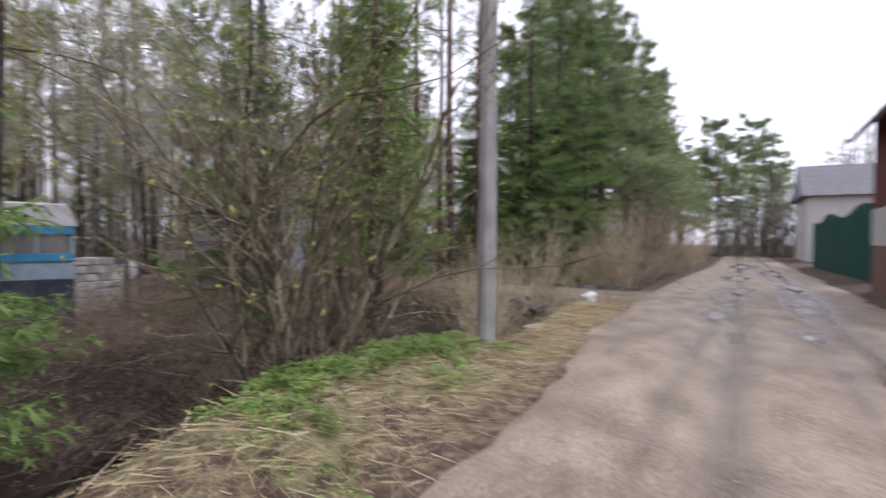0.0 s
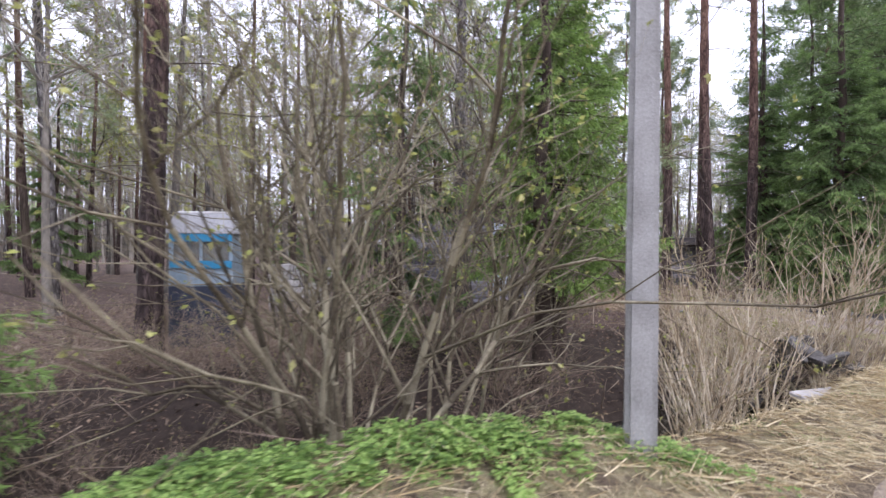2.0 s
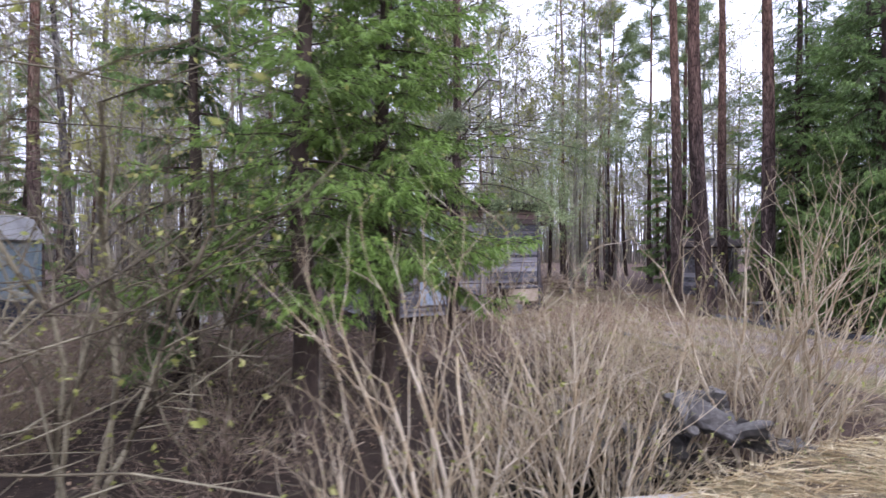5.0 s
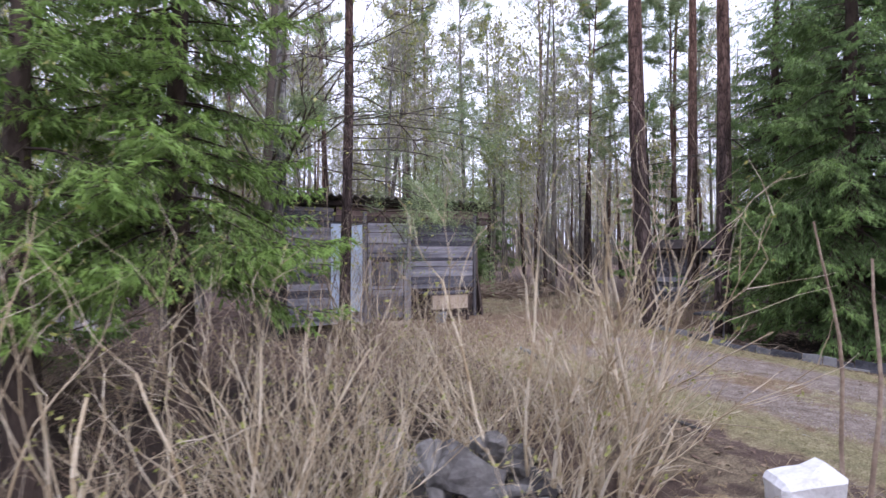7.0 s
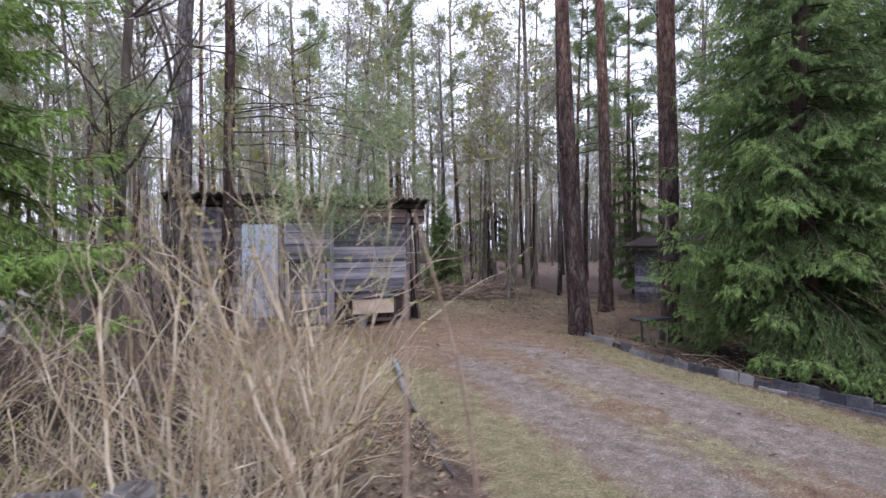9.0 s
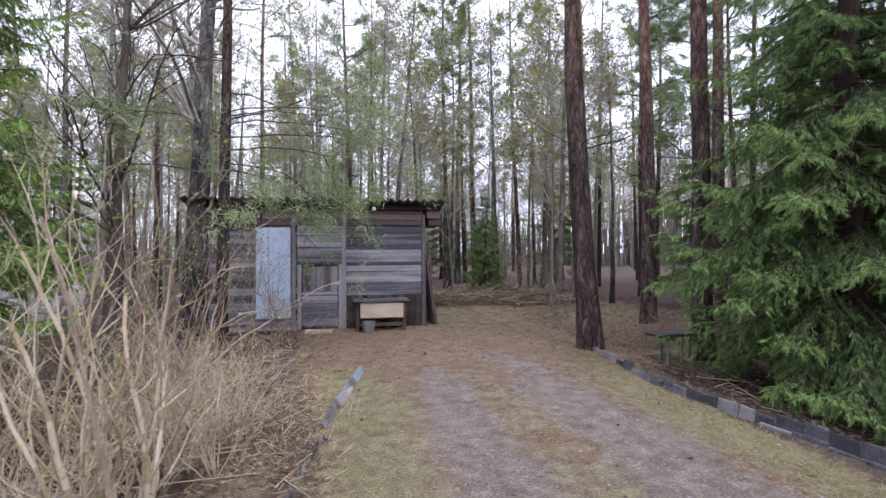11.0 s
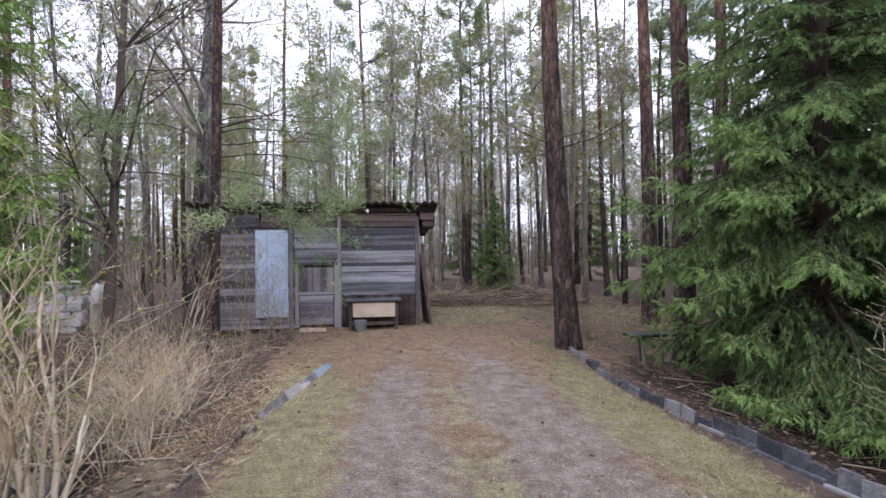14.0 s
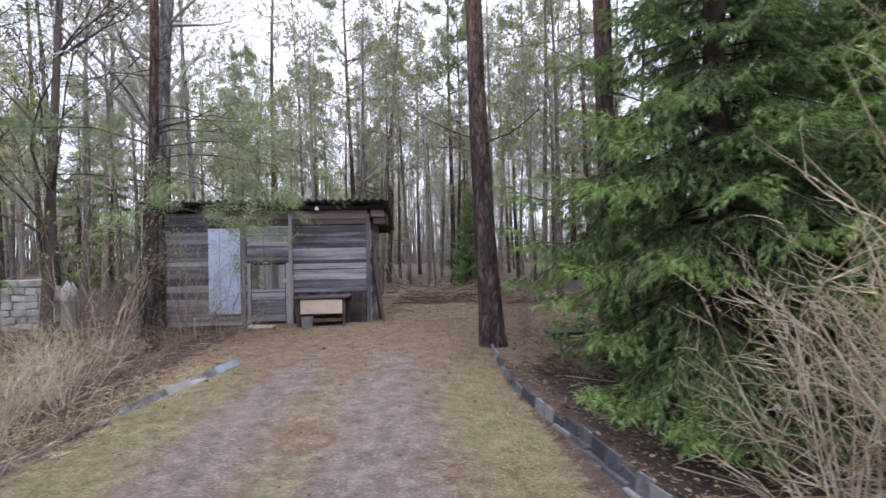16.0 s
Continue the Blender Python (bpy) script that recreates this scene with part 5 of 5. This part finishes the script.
# spruces
SPRUCE_A = plant(make_spruce(31, 12.0, 2.25, M_SPRUCE, 0.75, 1.2, 0.22, ((2.75, 2.75, 2.7), (2.5, 3.0, 2.5), (2.95, 2.95, 2.5), (2.2, 3.35, 2.3), (3.2, 3.2, 2.1), (1.7, 2.6, 2.0))), 12.15, 4.85, 0, 1,
                 "broad dark green spruce shading the drive edge", "spruce tree", "spruces")
SPRUCE_B = plant(make_spruce(37, 9.5, 1.75, M_SPRUCE_Y, 1.75, 1.45, 0.21, ((1.6, -0.4, 1.7), (2.2, -0.9, 1.8)), 1.1), 1.95, 5.9, 0, 1,
                 "bright green spruce with a bare foot before the shed", "spruce tree", "spruces")
plant(make_spruce(38, 9.0, 1.5, M_SPRUCE_Y, 1.95, 1.0, 0.26, ((1.65, -1.9, 1.0), (1.5, -1.3, 0.8), (2.3, 2.9, 1.7))), 0.85, 5.25, 0, 1,
      "thin spruce with sparse olive green boughs and dark trunk", "spruce tree", "spruces")
YOUNG = plant(make_spruce(41, 5.4, 1.55, M_SPRUCE, 0.15, 1.5, 0.17), -5.9, 5.5, 0, 1, "young green spruce on the ditch edge", "spruce tree", "spruces")
again(SPRUCE_A, 14.3, 4.2, 77, 1.1)
again(SPRUCE_A, 15.2, 7.8, 140, 1.0)
FAR_SPRUCE = plant(make_spruce(45, 9.0, 1.8, M_SPRUCE, 0.6, 0.8, 0.4, (), 1.6, 1.0, 5.5), 12, 30, 0, 1, "dark spruce deep in the wood", "spruce tree", "spruces")
again(FAR_SPRUCE, 0.0, 7.6, 200, 0.85, "slim dark spruce behind the ditch")
again(YOUNG, 10.45, 15.0, 20, 0.62, "small young spruce at the yard's far edge", 0.9)
for i, (x, y, s) in enumerate(((-4.5, 22, 0.9), (6, 28, 1.0), (18, 26, 1.1), (-9, 27, 1.1), (-7.5, 12, 0.6), (16.8, 6.5, 1.3), (16.4, 3.4, 1.3), (18, 9, 1.2), (16.5, 13.0, 0.8))):
    again(FAR_SPRUCE, x, y, i * 80, s, "dark spruce deep in the wood")

# birch by the shed corner and the thin leafless wood
BIRCH = plant(make_bare(51, 14, 0.23, M_BIRCH, 0.15, 0.3), 3.4, 10.0, 0, 1, "old birch with cracked white bark beside the shed", "birch tree", "birches")
BARE = [plant(make_bare(60 + i, h, r, m_, b), x, y, 0, 1, "slender leafless tree in the wood", "bare tree", "leafless trees")
        for i, (h, r, m_, b, x, y) in enumerate(((12, 0.09, M_GREYBARK, 0.35, 0.4, 13.5), (10, 0.07, M_GREYBARK, 0.5, 8.6, 15.5), (13, 0.1, M_BIRCH, 0.4, 11.5, 17.5), (8, 0.05, M_GREYBARK, 0.7, 12.2, 15.8), (11, 0.08, M_GREYBARK, 0.3, 5.5, 16.5)))]
plant(make_bare(67, 12, 0.085, M_TWIG, 0.1, 0.2, M_TWIG), 2.85, 7.75, 0, 1, "dark slender leafless tree beside the brushwood", "bare tree", "leafless trees")
place_rng = random.Random(5)
count = 0
while count < 185:
    x, y = place_rng.uniform(-30, 44), place_rng.uniform(13.5, 52)
    if place_rng.random() > 1.1 - (y - 13.5) / 80:
        continue
    if 7.0 < x < 11.5 and y < 15.5:
        continue
    again(BARE[count % 5], x, y, place_rng.uniform(0, 360), place_rng.uniform(0.75, 1.3), "", place_rng.uniform(0.9, 1.2))
    count += 1
for x, y, s in ((-8.5, 11, 0.9), (-10, 16, 1), (-1.2, 12.8, 0.8), (1.5, 12.4, 0.8), (-4.5, 12.5, 0.9), (-6, 16, 1.1), (2.2, 15, 1), (-0.6, 9.8, 0.6), (9.4, 14.6, 0.5), (12.0, 13.5, 0.6), (14.2, 14, 0.7), (7.2, 14.6, 0.8)):
    again(BARE[int(x * 10) % 5], x, y, x * 77, s)

# ---------------------------------------------------------------- shrubs
TAN = [(9, 0.1, 0.05, 0.75, 0.6, 0.6, 0.2), (6, 0.15, 0.08, 0.6, 0.7, 0.5, 0.2), (4, 0.16, 0.05, 0, 0, 0, 1)]
TAN_DENSE = [(9, 0.1, 0.05, 1.0, 0.6, 0.55, 0.2), (6, 0.15, 0.08, 0.9, 0.7, 0.5, 0.2), (4, 0.16, 0.05, 0, 0, 0, 1)]
SH1 = plant(make_shrub(71, 9, 2.15, 0.45, 0.025, M_SHOOT, TAN, 0.5, 0.26, budsize=0.016), 1.5, 3.3, 0, 1, "tan leafless shrub of upright shoots on the ditch bank", "shrub", "tan shrubs on the bank", 0)
SH2 = plant(make_shrub(72, 14, 2.05, 0.5, 0.019, M_SHOOT, TAN_DENSE, 0.4, 0.28, budsize=0.014, lean=(0.06, -0.03)), 4.36, 3.0, 0, 1, "dense tan leafless shrub beside the drive", "shrub", "tan shrubs on the bank", 0)
for x, y, s, a in ((2.55, 3.35, 0.92, 50), (3.35, 3.75, 0.75, 170), (0.65, 3.0, 0.55, 290), (2.76, 3.95, 0.85, 220), (5.0, 3.0, 0.9, 40)):
    again((SH1, SH2)[int(x * 10) % 2], x, y, a, s)
for x, y, s, a in ((17.5, 1.0, 1.0, 0), (20, 0.3, 1.1, 60), (23, -0.8, 1.1, 120), (15.5, 1.6, 0.9, 200), (27, -1.6, 1.2, 20), (14.6, 2.2, 0.9, 20), (32, -2.6, 1.3, 70), (38, -3.6, 1.3, 10), (25, 0, 1.4, 0)):
    again((SH1, SH2)[int(x * 7) % 2], x, y, a, s)
ALD = [(12, 0.14, 0.01, 1.1, 0.85, 0.6, 0.2), (6, 0.16, 0.03, 1.15, 0.85, 0.5, 0.15), (4, 0.18, 0.03, 0, 0, 0, 1)]
AL = plant(make_shrub(81, 11, 5.4, 0.55, 0.037, M_ALDER, ALD, 1.0, 0.13, budsize=0.026), -2.4, 4.55, 0, 1, "large spreading alder shrub with olive bark", "shrub", "alder shrubs", 0)
AL2 = plant(make_shrub(82, 6, 4.2, 0.5, 0.028, M_ALDER, ALD, 0.9, 0.3, budsize=0.024), -1.0, 5.1, 0, 1, "leaning alder shrub over the ditch water", "shrub", "alder shrubs", 0)
again(AL2, 0.1, 5.6, 260, 0.7)
# one long alder limb bowing across to the pole
bow = [Vector((-2.1, 4.6, -0.3)), Vector((-1.95, 4.2, 0.35)), Vector((-1.75, 3.75, 0.95)), Vector((-1.5, 3.2, 1.3)), Vector((-1.3, 2.85, 1.4)), Vector((-1.08, 2.55, 1.36)), Vector((-0.9, 2.35, 1.3))]
V, F = [], []
for i, p in enumerate(bow):
    d = (bow[min(i + 1, 6)] - bow[max(i - 1, 0)]).normalized()
    u = d.cross(Vector((0, 0, 1))).normalized()
    w = d.cross(u)
    for k in range(8):
        V.append(p + (u * math.cos(k * 0.7854) + w * math.sin(k * 0.7854)) * (0.02 - 0.0024 * i))
    if i:
        F += [(8 * i - 8 + k, 8 * i - 8 + (k + 1) % 8, 8 * i + (k + 1) % 8, 8 * i + k) for k in range(8)]
limb = tagged(hang("alder_limb", soup("alder_limb", V, F, M_ALDER, smooth=True)), "single long alder limb bowing past the pole", "branch")
lr, ls = random.Random(6), [[], [], []]
for i in range(2, 6):
    for _ in range(3):
        p = bow[i].lerp(bow[i + 1], lr.random())
        grow(lr, ls, [], tuple(p), unit(lr.uniform(0.1, 0.9), lr.uniform(-0.9, -0.1), lr.uniform(-0.3, 0.6)), lr.uniform(0.3, 0.8), 0.006, 1, ALD)
V, F = prisms(ls[1] + ls[2], 3)
hang("twig", soup("twig", V, F, M_ALDER), limb)["kind"] = "stuff"
HAZ = [(7, 0.1, 0.02, 1.1, 0.9, 0.5, 0.2), (5, 0.16, 0.02, 1.2, 0.9, 0.5, 0.2), (3, 0.2, 0.02, 0, 0, 0, 1)]
HZ = plant(make_shrub(91, 17, 1.6, 1.05, 0.011, M_SHOOT, HAZ, 0.3, 0.25, lean=(-0.15, 0)), 11.6, 2.7, 0, 1, "tangled tan shrub spilling over the kerb tiles", "shrub", "tan shrubs on the bank", 0)
again(HZ, 12.2, 2.2, 120, 1.3)
for x, y, a, k in ((4.2, 3.9, 10, 0.8), (4.7, 4.3, 130, 0.6), (5.25, 3.9, 250, 0.5), (5.1, 4.9, 320, 0.5), (4.3, 5.6, 70, 0.6)):
    again(HZ, x, y, a, k, "low tangled shrub on the ditch end", 1.15)
again(HZ, 11.8, 1.6, 30, 1.15)
again(SH1, 12.3, 2.1, 20, 1.15, "tall tan shrub beside the kerb tiles")
again(SH2, 12.6, 1.3, 70, 1.25, "tall tan shrub beside the road")
BRU = [(6, 0.16, -0.07, 1.2, 0.9, 0.6, 0.15), (4, 0.2, 0.0, 1.0, 0.9, 0.5, 0.2), (3, 0.22, 0.0, 0, 0, 0, 1)]
BR = plant(make_shrub(95, 16, 1.2, 1.5, 0.009, M_BRUSH, BRU, 0.2, 0.5, whole=True), 4.6, 5.2, 0, 1, "low brown brushwood in the leaf litter", "shrub", "low brushwood", 0)
brng = random.Random(17)
for i in range(46):
    if i < 6:
        x, y = brng.uniform(3.0, 5.4), brng.uniform(5.0, 8.6)
    elif i < 34:
        x, y = brng.uniform(-6.5, 3.2), brng.uniform(5.3, 9.5)
    else:
        x, y = brng.choice((brng.uniform(10.6, 13), brng.uniform(-9, -4))), brng.uniform(4.5, 11)
    if y > 5.5 and abs(x - (7.2 - 0.61 * y)) < 0.75:
        continue
    again(BR, x, y, brng.uniform(0, 360), brng.uniform(0.4, 0.85))
BUSH = plant(make_shrub(99, 26, 3.4, 0.75, 0.02, M_BRUSH, HAZ, 0.2, 0.4, whole=True), 13.8, 1.0, 0, 1, "tall rounded brown bush beside the road", "shrub", "brown bushes by the road", 0)
again(BUSH, 16.5, 0.7, 100, 1.1)
again(BUSH, 19.5, 0.2, 200, 1.0)
for i in range(22):
    x, y = brng.uniform(-5.2, 0.8), brng.uniform(4.9, 8.4)
    if abs(x - (7.2 - 0.61 * y)) > 0.6 and hgt(x, y) > -0.8:
        again(BR, x, y, brng.uniform(0, 360), brng.uniform(0.45, 0.9), "low brown brushwood above the ditch")
SAP = plant(make_shrub(97, 5, 2.6, 0.22, 0.013, M_BRUSH, TAN, 0.9, 0.2, budsize=0.022), 4.1, 7.0, 0, 1, "thin sapling with opening yellow-green buds", "sapling", "saplings", 0)
for x, y, s in ((3.6, 8.3, 1.0), (4.6, 8.9, 0.8), (2.9, 8.9, 1.1), (5.2, 9.0, 0.6), (12.2, 13.0, 0.8), (8.3, 14.8, 0.9), (10.9, 13.8, 0.7), (-0.8, 7.4, 0.9), (6.9, 15.3, 1.1)):
    again(SAP, x, y, x * 99, s)
# two bare wands standing in the verge
for x, y, h_top, bow in ((5.45, 1.75, 1.68, -0.28), (5.0, 1.42, 1.48, 0.03)):
    z0 = hgt(x, y) - 0.05
    hh = h_top - z0
    V, F = tube([(bow * (i / 8) ** 2, 0.02 * math.sin(i), i * hh / 8) for i in range(9)], [0.014 - 0.0011 * i for i in range(9)], 6, 3, 0.05)
    w = tagged(hang("wand", soup("wand", V, F, M_BRUSH)), "single bare upright shoot in the verge", "shoot", group="wands in the verge")
    w.matrix_world = pose(x, y, z0)

# ---------------------------------------------------------------- ground clutter
rg = np.random.default_rng(3)


def scatter(n, x0, x1, y0, y1, keep):
    x, y = rg.uniform(x0, x1, n), rg.uniform(y0, y1, n)
    k = keep(x, y) > rg.random(n)
    return np.stack([x[k], y[k], height(x[k], y[k])], 1)


CREST = ([-7, -6, -5.3, -3.9, -2.9, -2.1, -0.6], [0.9, 1.05, 1.25, 1.85, 1.75, 1.5, 1.25])


def herb_cover(x, y):
    c = np.interp(x, *CREST) - (y - road_left(x))
    top = (1 - sm(0.35, 0.75, c)) * sm(-0.3, 0.0, c)
    face = (1 - sm(0.8, 1.3, c)) * sm(-0.3, 0.0, c) * (wave(x, y, 2.4, 4) > 0.6)
    return np.maximum(top * np.where(wave(x, y, 2.4, 4) > -0.4, 1.0, 0.15), face * 0.7) * sm(-5.4, -3.9, x) * (1 - sm(-1.4, -0.9, x))


P = scatter(36000, -6.2, -0.9, 1.2, 4.0, herb_cover)
P[:, 2] += rg.uniform(0.03, 0.11, len(P))
LV, LF = [], []
turn0, rad = rg.uniform(0, 6.283, len(P)), rg.uniform(0.014, 0.036, len(P))
for leaflet in range(3):
    a = turn0 + leaflet * 2.09 + rg.normal(size=len(P)) * 0.2
    o = np.stack([np.cos(a), np.sin(a), rg.uniform(-0.45, 0.35, len(P))], 1) * rad[:, None]
    q = np.stack([-np.sin(a), np.cos(a), rg.uniform(-0.3, 0.3, len(P))], 1) * rad[:, None] * 0.42
    V = np.stack([P, P + o * 0.55 + q, P + o * 1.15, P + o * 0.55 - q], 1).reshape(-1, 3)
    LV.append(V)
    LF.append(np.arange(len(V)).reshape(-1, 4))
V, F = joined(*zip(LV, LF))
tagged(hang("ground_elder", soup("ground_elder", V, F, M_HERB)), "fresh green ground elder covering the bank", "plants", kind="stuff")
P2 = P[rg.random(len(P)) < 0.6].copy()
P2[:, 2] -= 0.08
V, F = blades(P2, rg.normal(size=P2.shape) * 0.2 + [0, 0, 1], 0.1, 0.005, rg)
tagged(hang("herb_stalks", soup("herb_stalks", V, F, M_HERB)), "green stalks under the bank herbs", "plants", kind="stuff")
# straw: lying stalks on the verge
P = scatter(30000, -7, 5.4, 0.6, 3.6, lambda x, y: sm(0.05, 0.35, y - road_left(x) - 0.8 * spill(x)) * (1 - sm(1.6, 2.2, y - road_left(x))) * (0.5 + 0.5 * sm(-2.2, -0.8, x)) * (1 - sm(4.6, 5.4, x)))
P[:, 2] += rg.uniform(0.005, 0.06, len(P))
D = rg.normal(size=P.shape) * [1, 1, 0.12] + [0.35, -0.5, 0]
V, F = blades(P, D, rg.uniform(0.08, 0.42, len(P)), rg.uniform(0.003, 0.008, len(P)), rg)
tagged(hang("dry_straw", soup("dry_straw", V, F, M_STRAW)), "matted pale straw on the road verge", "straw", kind="stuff")
# green tufts and moss among the straw
P = scatter(26000, -7.2, 5.0, 0.7, 3.4, lambda x, y: sm(0.15, 0.5, y - road_left(x) - spill(x)) * (1 - sm(1.4, 1.9, y - road_left(x))) * (wave(x, y, 2.9, 11) > 0.35) * 0.7)
V, F = blades(P, rg.normal(size=P.shape) * [0.9, 0.9, 0.3] + [0, 0, 0.6], rg.uniform(0.03, 0.1, len(P)), rg.uniform(0.003, 0.006, len(P)), rg)
tagged(hang("verge_grass", soup("verge_grass", V, F, M_HERB)), "fresh green grass tufts in the verge straw", "grass", kind="stuff")
# grass on the drive edges and verges
P = scatter(150000, 4.2, 11.2, 0.3, 11.5, lambda x, y: np.clip(sm(5.5, 6.1, x) * (1 - sm(9.8, 10.1, x)) * (1 - np.maximum(np.exp(-((x - 7.2) / 0.45) ** 2), np.exp(-((x - 8.5) / 0.55) ** 2))) *
            (1 - 0.75 * sm(5, 8, y)) * sm(0.1, 0.6, y - road_left(x)) * (0.15 + 0.85 * (wave(x, y, 2.2, 7) > -0.1)), 0, 1) * 0.8)
V, F = blades(P, rg.normal(size=P.shape) * [0.8, 0.8, 0.3] + [0, 0, 0.55], rg.uniform(0.02, 0.055, len(P)), rg.uniform(0.003, 0.006, len(P)), rg)
tagged(hang("short_grass", soup("short_grass", V, F, M_GRASS)), "short mossy spring grass on the drive", "grass", kind="stuff")
P = scatter(7000, 4.0, 6.3, 1.2, 6.5, lambda x, y: np.exp(-((x - 5.55 - 0.1 * (y - 3)) / 0.4) ** 2) * 0.9 * (wave(x, y, 1.6, 3) > -0.4))
V, F = blades(P, rg.normal(size=P.shape) * [0.9, 0.9, 0.35] + [0.2, -0.2, 0.4], rg.uniform(0.08, 0.24, len(P)), rg.uniform(0.003, 0.007, len(P)), rg)
tagged(hang("dead_grass", soup("dead_grass", V, F, M_STRAW)), "bleached dead grass beside the drive", "grass", kind="stuff")
# kerb-side and road-edge grass
P = scatter(14000, 8.9, 10.3, 0.5, 8, lambda x, y: np.exp(-((x - 9.6) / 0.25) ** 2) * 0.8)
V, F = blades(P, rg.normal(size=P.shape) * [0.8, 0.8, 0.3] + [0, 0, 0.5], rg.uniform(0.04, 0.13, len(P)), rg.uniform(0.003, 0.006, len(P)), rg)
tagged(hang("kerb_grass", soup("kerb_grass", V, F, M_GRASS)), "tufted pale grass along the kerb tiles", "grass", kind="stuff")
# dead leaves everywhere under the trees
P = scatter(70000, -9, 15.5, 2.2, 16, lambda x, y: np.where(sm(5.4, 6.2, x) * (1 - sm(9.8, 10.4, x)) > 0.5, 0.03 + 0.15 * sm(5, 8, y), 0.75) * sm(1.8, 2.6, y - road_left(x)) * (height(x, y) > -0.8))
P[:, 2] += 0.008
V, F = leaves(P, rg.uniform(0.014, 0.035, len(P)), rg, 0.8)
tagged(hang("dead_leaves", soup("dead_leaves", V, F, M_LEAF)), "brown dead leaves strewn on the ground", "leaves", kind="stuff")
# fallen pine needles and chaff on the drive and yard
P = scatter(90000, 5.4, 13.0, 0.8, 14.0, lambda x, y: (0.25 + 0.6 * sm(4, 8, y)) * sm(5.4, 6.2, x) * (1 - sm(11.5, 13.0, x)) * np.where(wave(x, y, 2.6, 9) > -0.2, 0.8, 0.25))
P[:, 2] += 0.006
V, F = blades(P, rg.normal(size=P.shape) * [1, 1, 0.1], rg.uniform(0.03, 0.09, len(P)), rg.uniform(0.003, 0.007, len(P)), rg)
tagged(hang("needle_litter", soup("needle_litter", V, F, M_BRUSH)), "fallen brown needles and chaff on the drive", "litter", kind="stuff")
# fallen sticks
P = scatter(1500, -9, 15.5, 2.6, 16, lambda x, y: np.where((x > 5.8) & (x < 10.1), 0.06, 0.8) * (height(x, y) > -0.8))
D = rg.normal(size=P.shape) * [1, 1, 0.15]
D /= np.linalg.norm(D, axis=1, keepdims=True)
L = rg.uniform(0.15, 1.0, (len(P), 1))
S = np.concatenate([P + [0, 0, 0.02], P + [0, 0, 0.03] + D * L, rg.uniform(0.003, 0.009, (len(P), 1)), np.full((len(P), 1), 0.002)], 1)
V, F = prisms(S, 4)
tagged(hang("fallen_sticks", soup("fallen_sticks", V, F, M_BRUSH)), "fallen twigs and sticks on the leaf litter", "sticks", kind="stuff")
# small stones on the drive and road
P = scatter(5200, -7, 11, -3.4, 8, lambda x, y: np.where((y > road_left(x)), (np.abs(x - 7.9) < 1.4) * 0.8, 0.25) * 1.0)
vt = np.where(P[:, 1] < road_left(P[:, 0]), 0.05, 0.0)
P[:, 2] = np.where(vt > 0, 0.035, P[:, 2] + 0.004)
V, F = leaves(P, rg.uniform(0.006, 0.018, len(P)), rg, 0.85)
tagged(hang("pebbles", soup("pebbles", V, F, M_BLOCK)), "pale pebbles pressed into the sand", "pebbles", kind="stuff")
# brush heap at the far edge of the yard
P = scatter(700, 8.2, 12.8, 13.6, 15.2, lambda x, y: np.ones_like(x))
P[:, 2] += rg.random(len(P)) * 0.4
D = rg.normal(size=P.shape) * [1, 0.6, 0.25]
D /= np.linalg.norm(D, axis=1, keepdims=True)
S = np.concatenate([P - D * 0.5, P + D * 0.5, rg.uniform(0.006, 0.02, (len(P), 1)), np.full((len(P), 1), 0.004)], 1)
V, F = prisms(S, 4)
tagged(hang("brush_heap", soup("brush_heap", V, F, M_BRUSH)), "grey heap of cut branches behind the yard", "branches", kind="stuff")

# distant wood that closes the view
far_rng = np.random.default_rng(12)
P, D = [], []
for ring_r, n in ((58, 5200), (72, 4200)):
    a = far_rng.uniform(0, 2 * math.pi, n)
    keep = ~((np.abs(np.degrees(a) - 351) < 2.5))
    a = a[keep]
    rr = ring_r + far_rng.uniform(-5, 8, len(a))
    px, py = 3 + rr * np.cos(a), 5 + rr * np.sin(a)
    P.append(np.stack([px, py, np.zeros_like(px)], 1))
P = np.concatenate(P)
hh = far_rng.uniform(7, 15, len(P)) * (0.8 + 0.3 * np.sin(np.arctan2(P[:, 1] - 5, P[:, 0] - 3) * 9))
S = np.concatenate([P, P + np.stack([far_rng.normal(size=len(P)) * 0.5, far_rng.normal(size=len(P)) * 0.5, hh], 1), far_rng.uniform(0.05, 0.14, (len(P), 1)), np.full((len(P), 1), 0.02)], 1)
V1, F1 = prisms(S, 3)
belt = tagged(hang("backdrop", soup("backdrop", V1, F1, M_GREYBARK)), "distant grey leafless wood", "wood", kind="structure")
idx = far_rng.integers(0, len(P), 60000)
f = far_rng.random(60000) ** 0.7
Q = P[idx] + np.stack([far_rng.normal(size=60000) * 0.9, far_rng.normal(size=60000) * 0.9, hh[idx] * (0.15 + 0.85 * f)], 1)
V2, F2 = blades(Q, far_rng.normal(size=Q.shape) * [0.6, 0.6, 0.5] + [0, 0, 0.6], far_rng.uniform(0.6, 1.8, 60000), far_rng.uniform(0.03, 0.09, 60000), far_rng)
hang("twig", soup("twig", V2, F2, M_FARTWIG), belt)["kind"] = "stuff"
Q = Q[far_rng.random(len(Q)) < 0.35]
V3, F3 = blades(Q, far_rng.normal(size=Q.shape), far_rng.uniform(0.4, 1.0, len(Q)), far_rng.uniform(0.15, 0.4, len(Q)), far_rng)
hang("evergreen_crowns", soup("evergreen_crowns", V3, F3, M_PNEEDLE), belt)
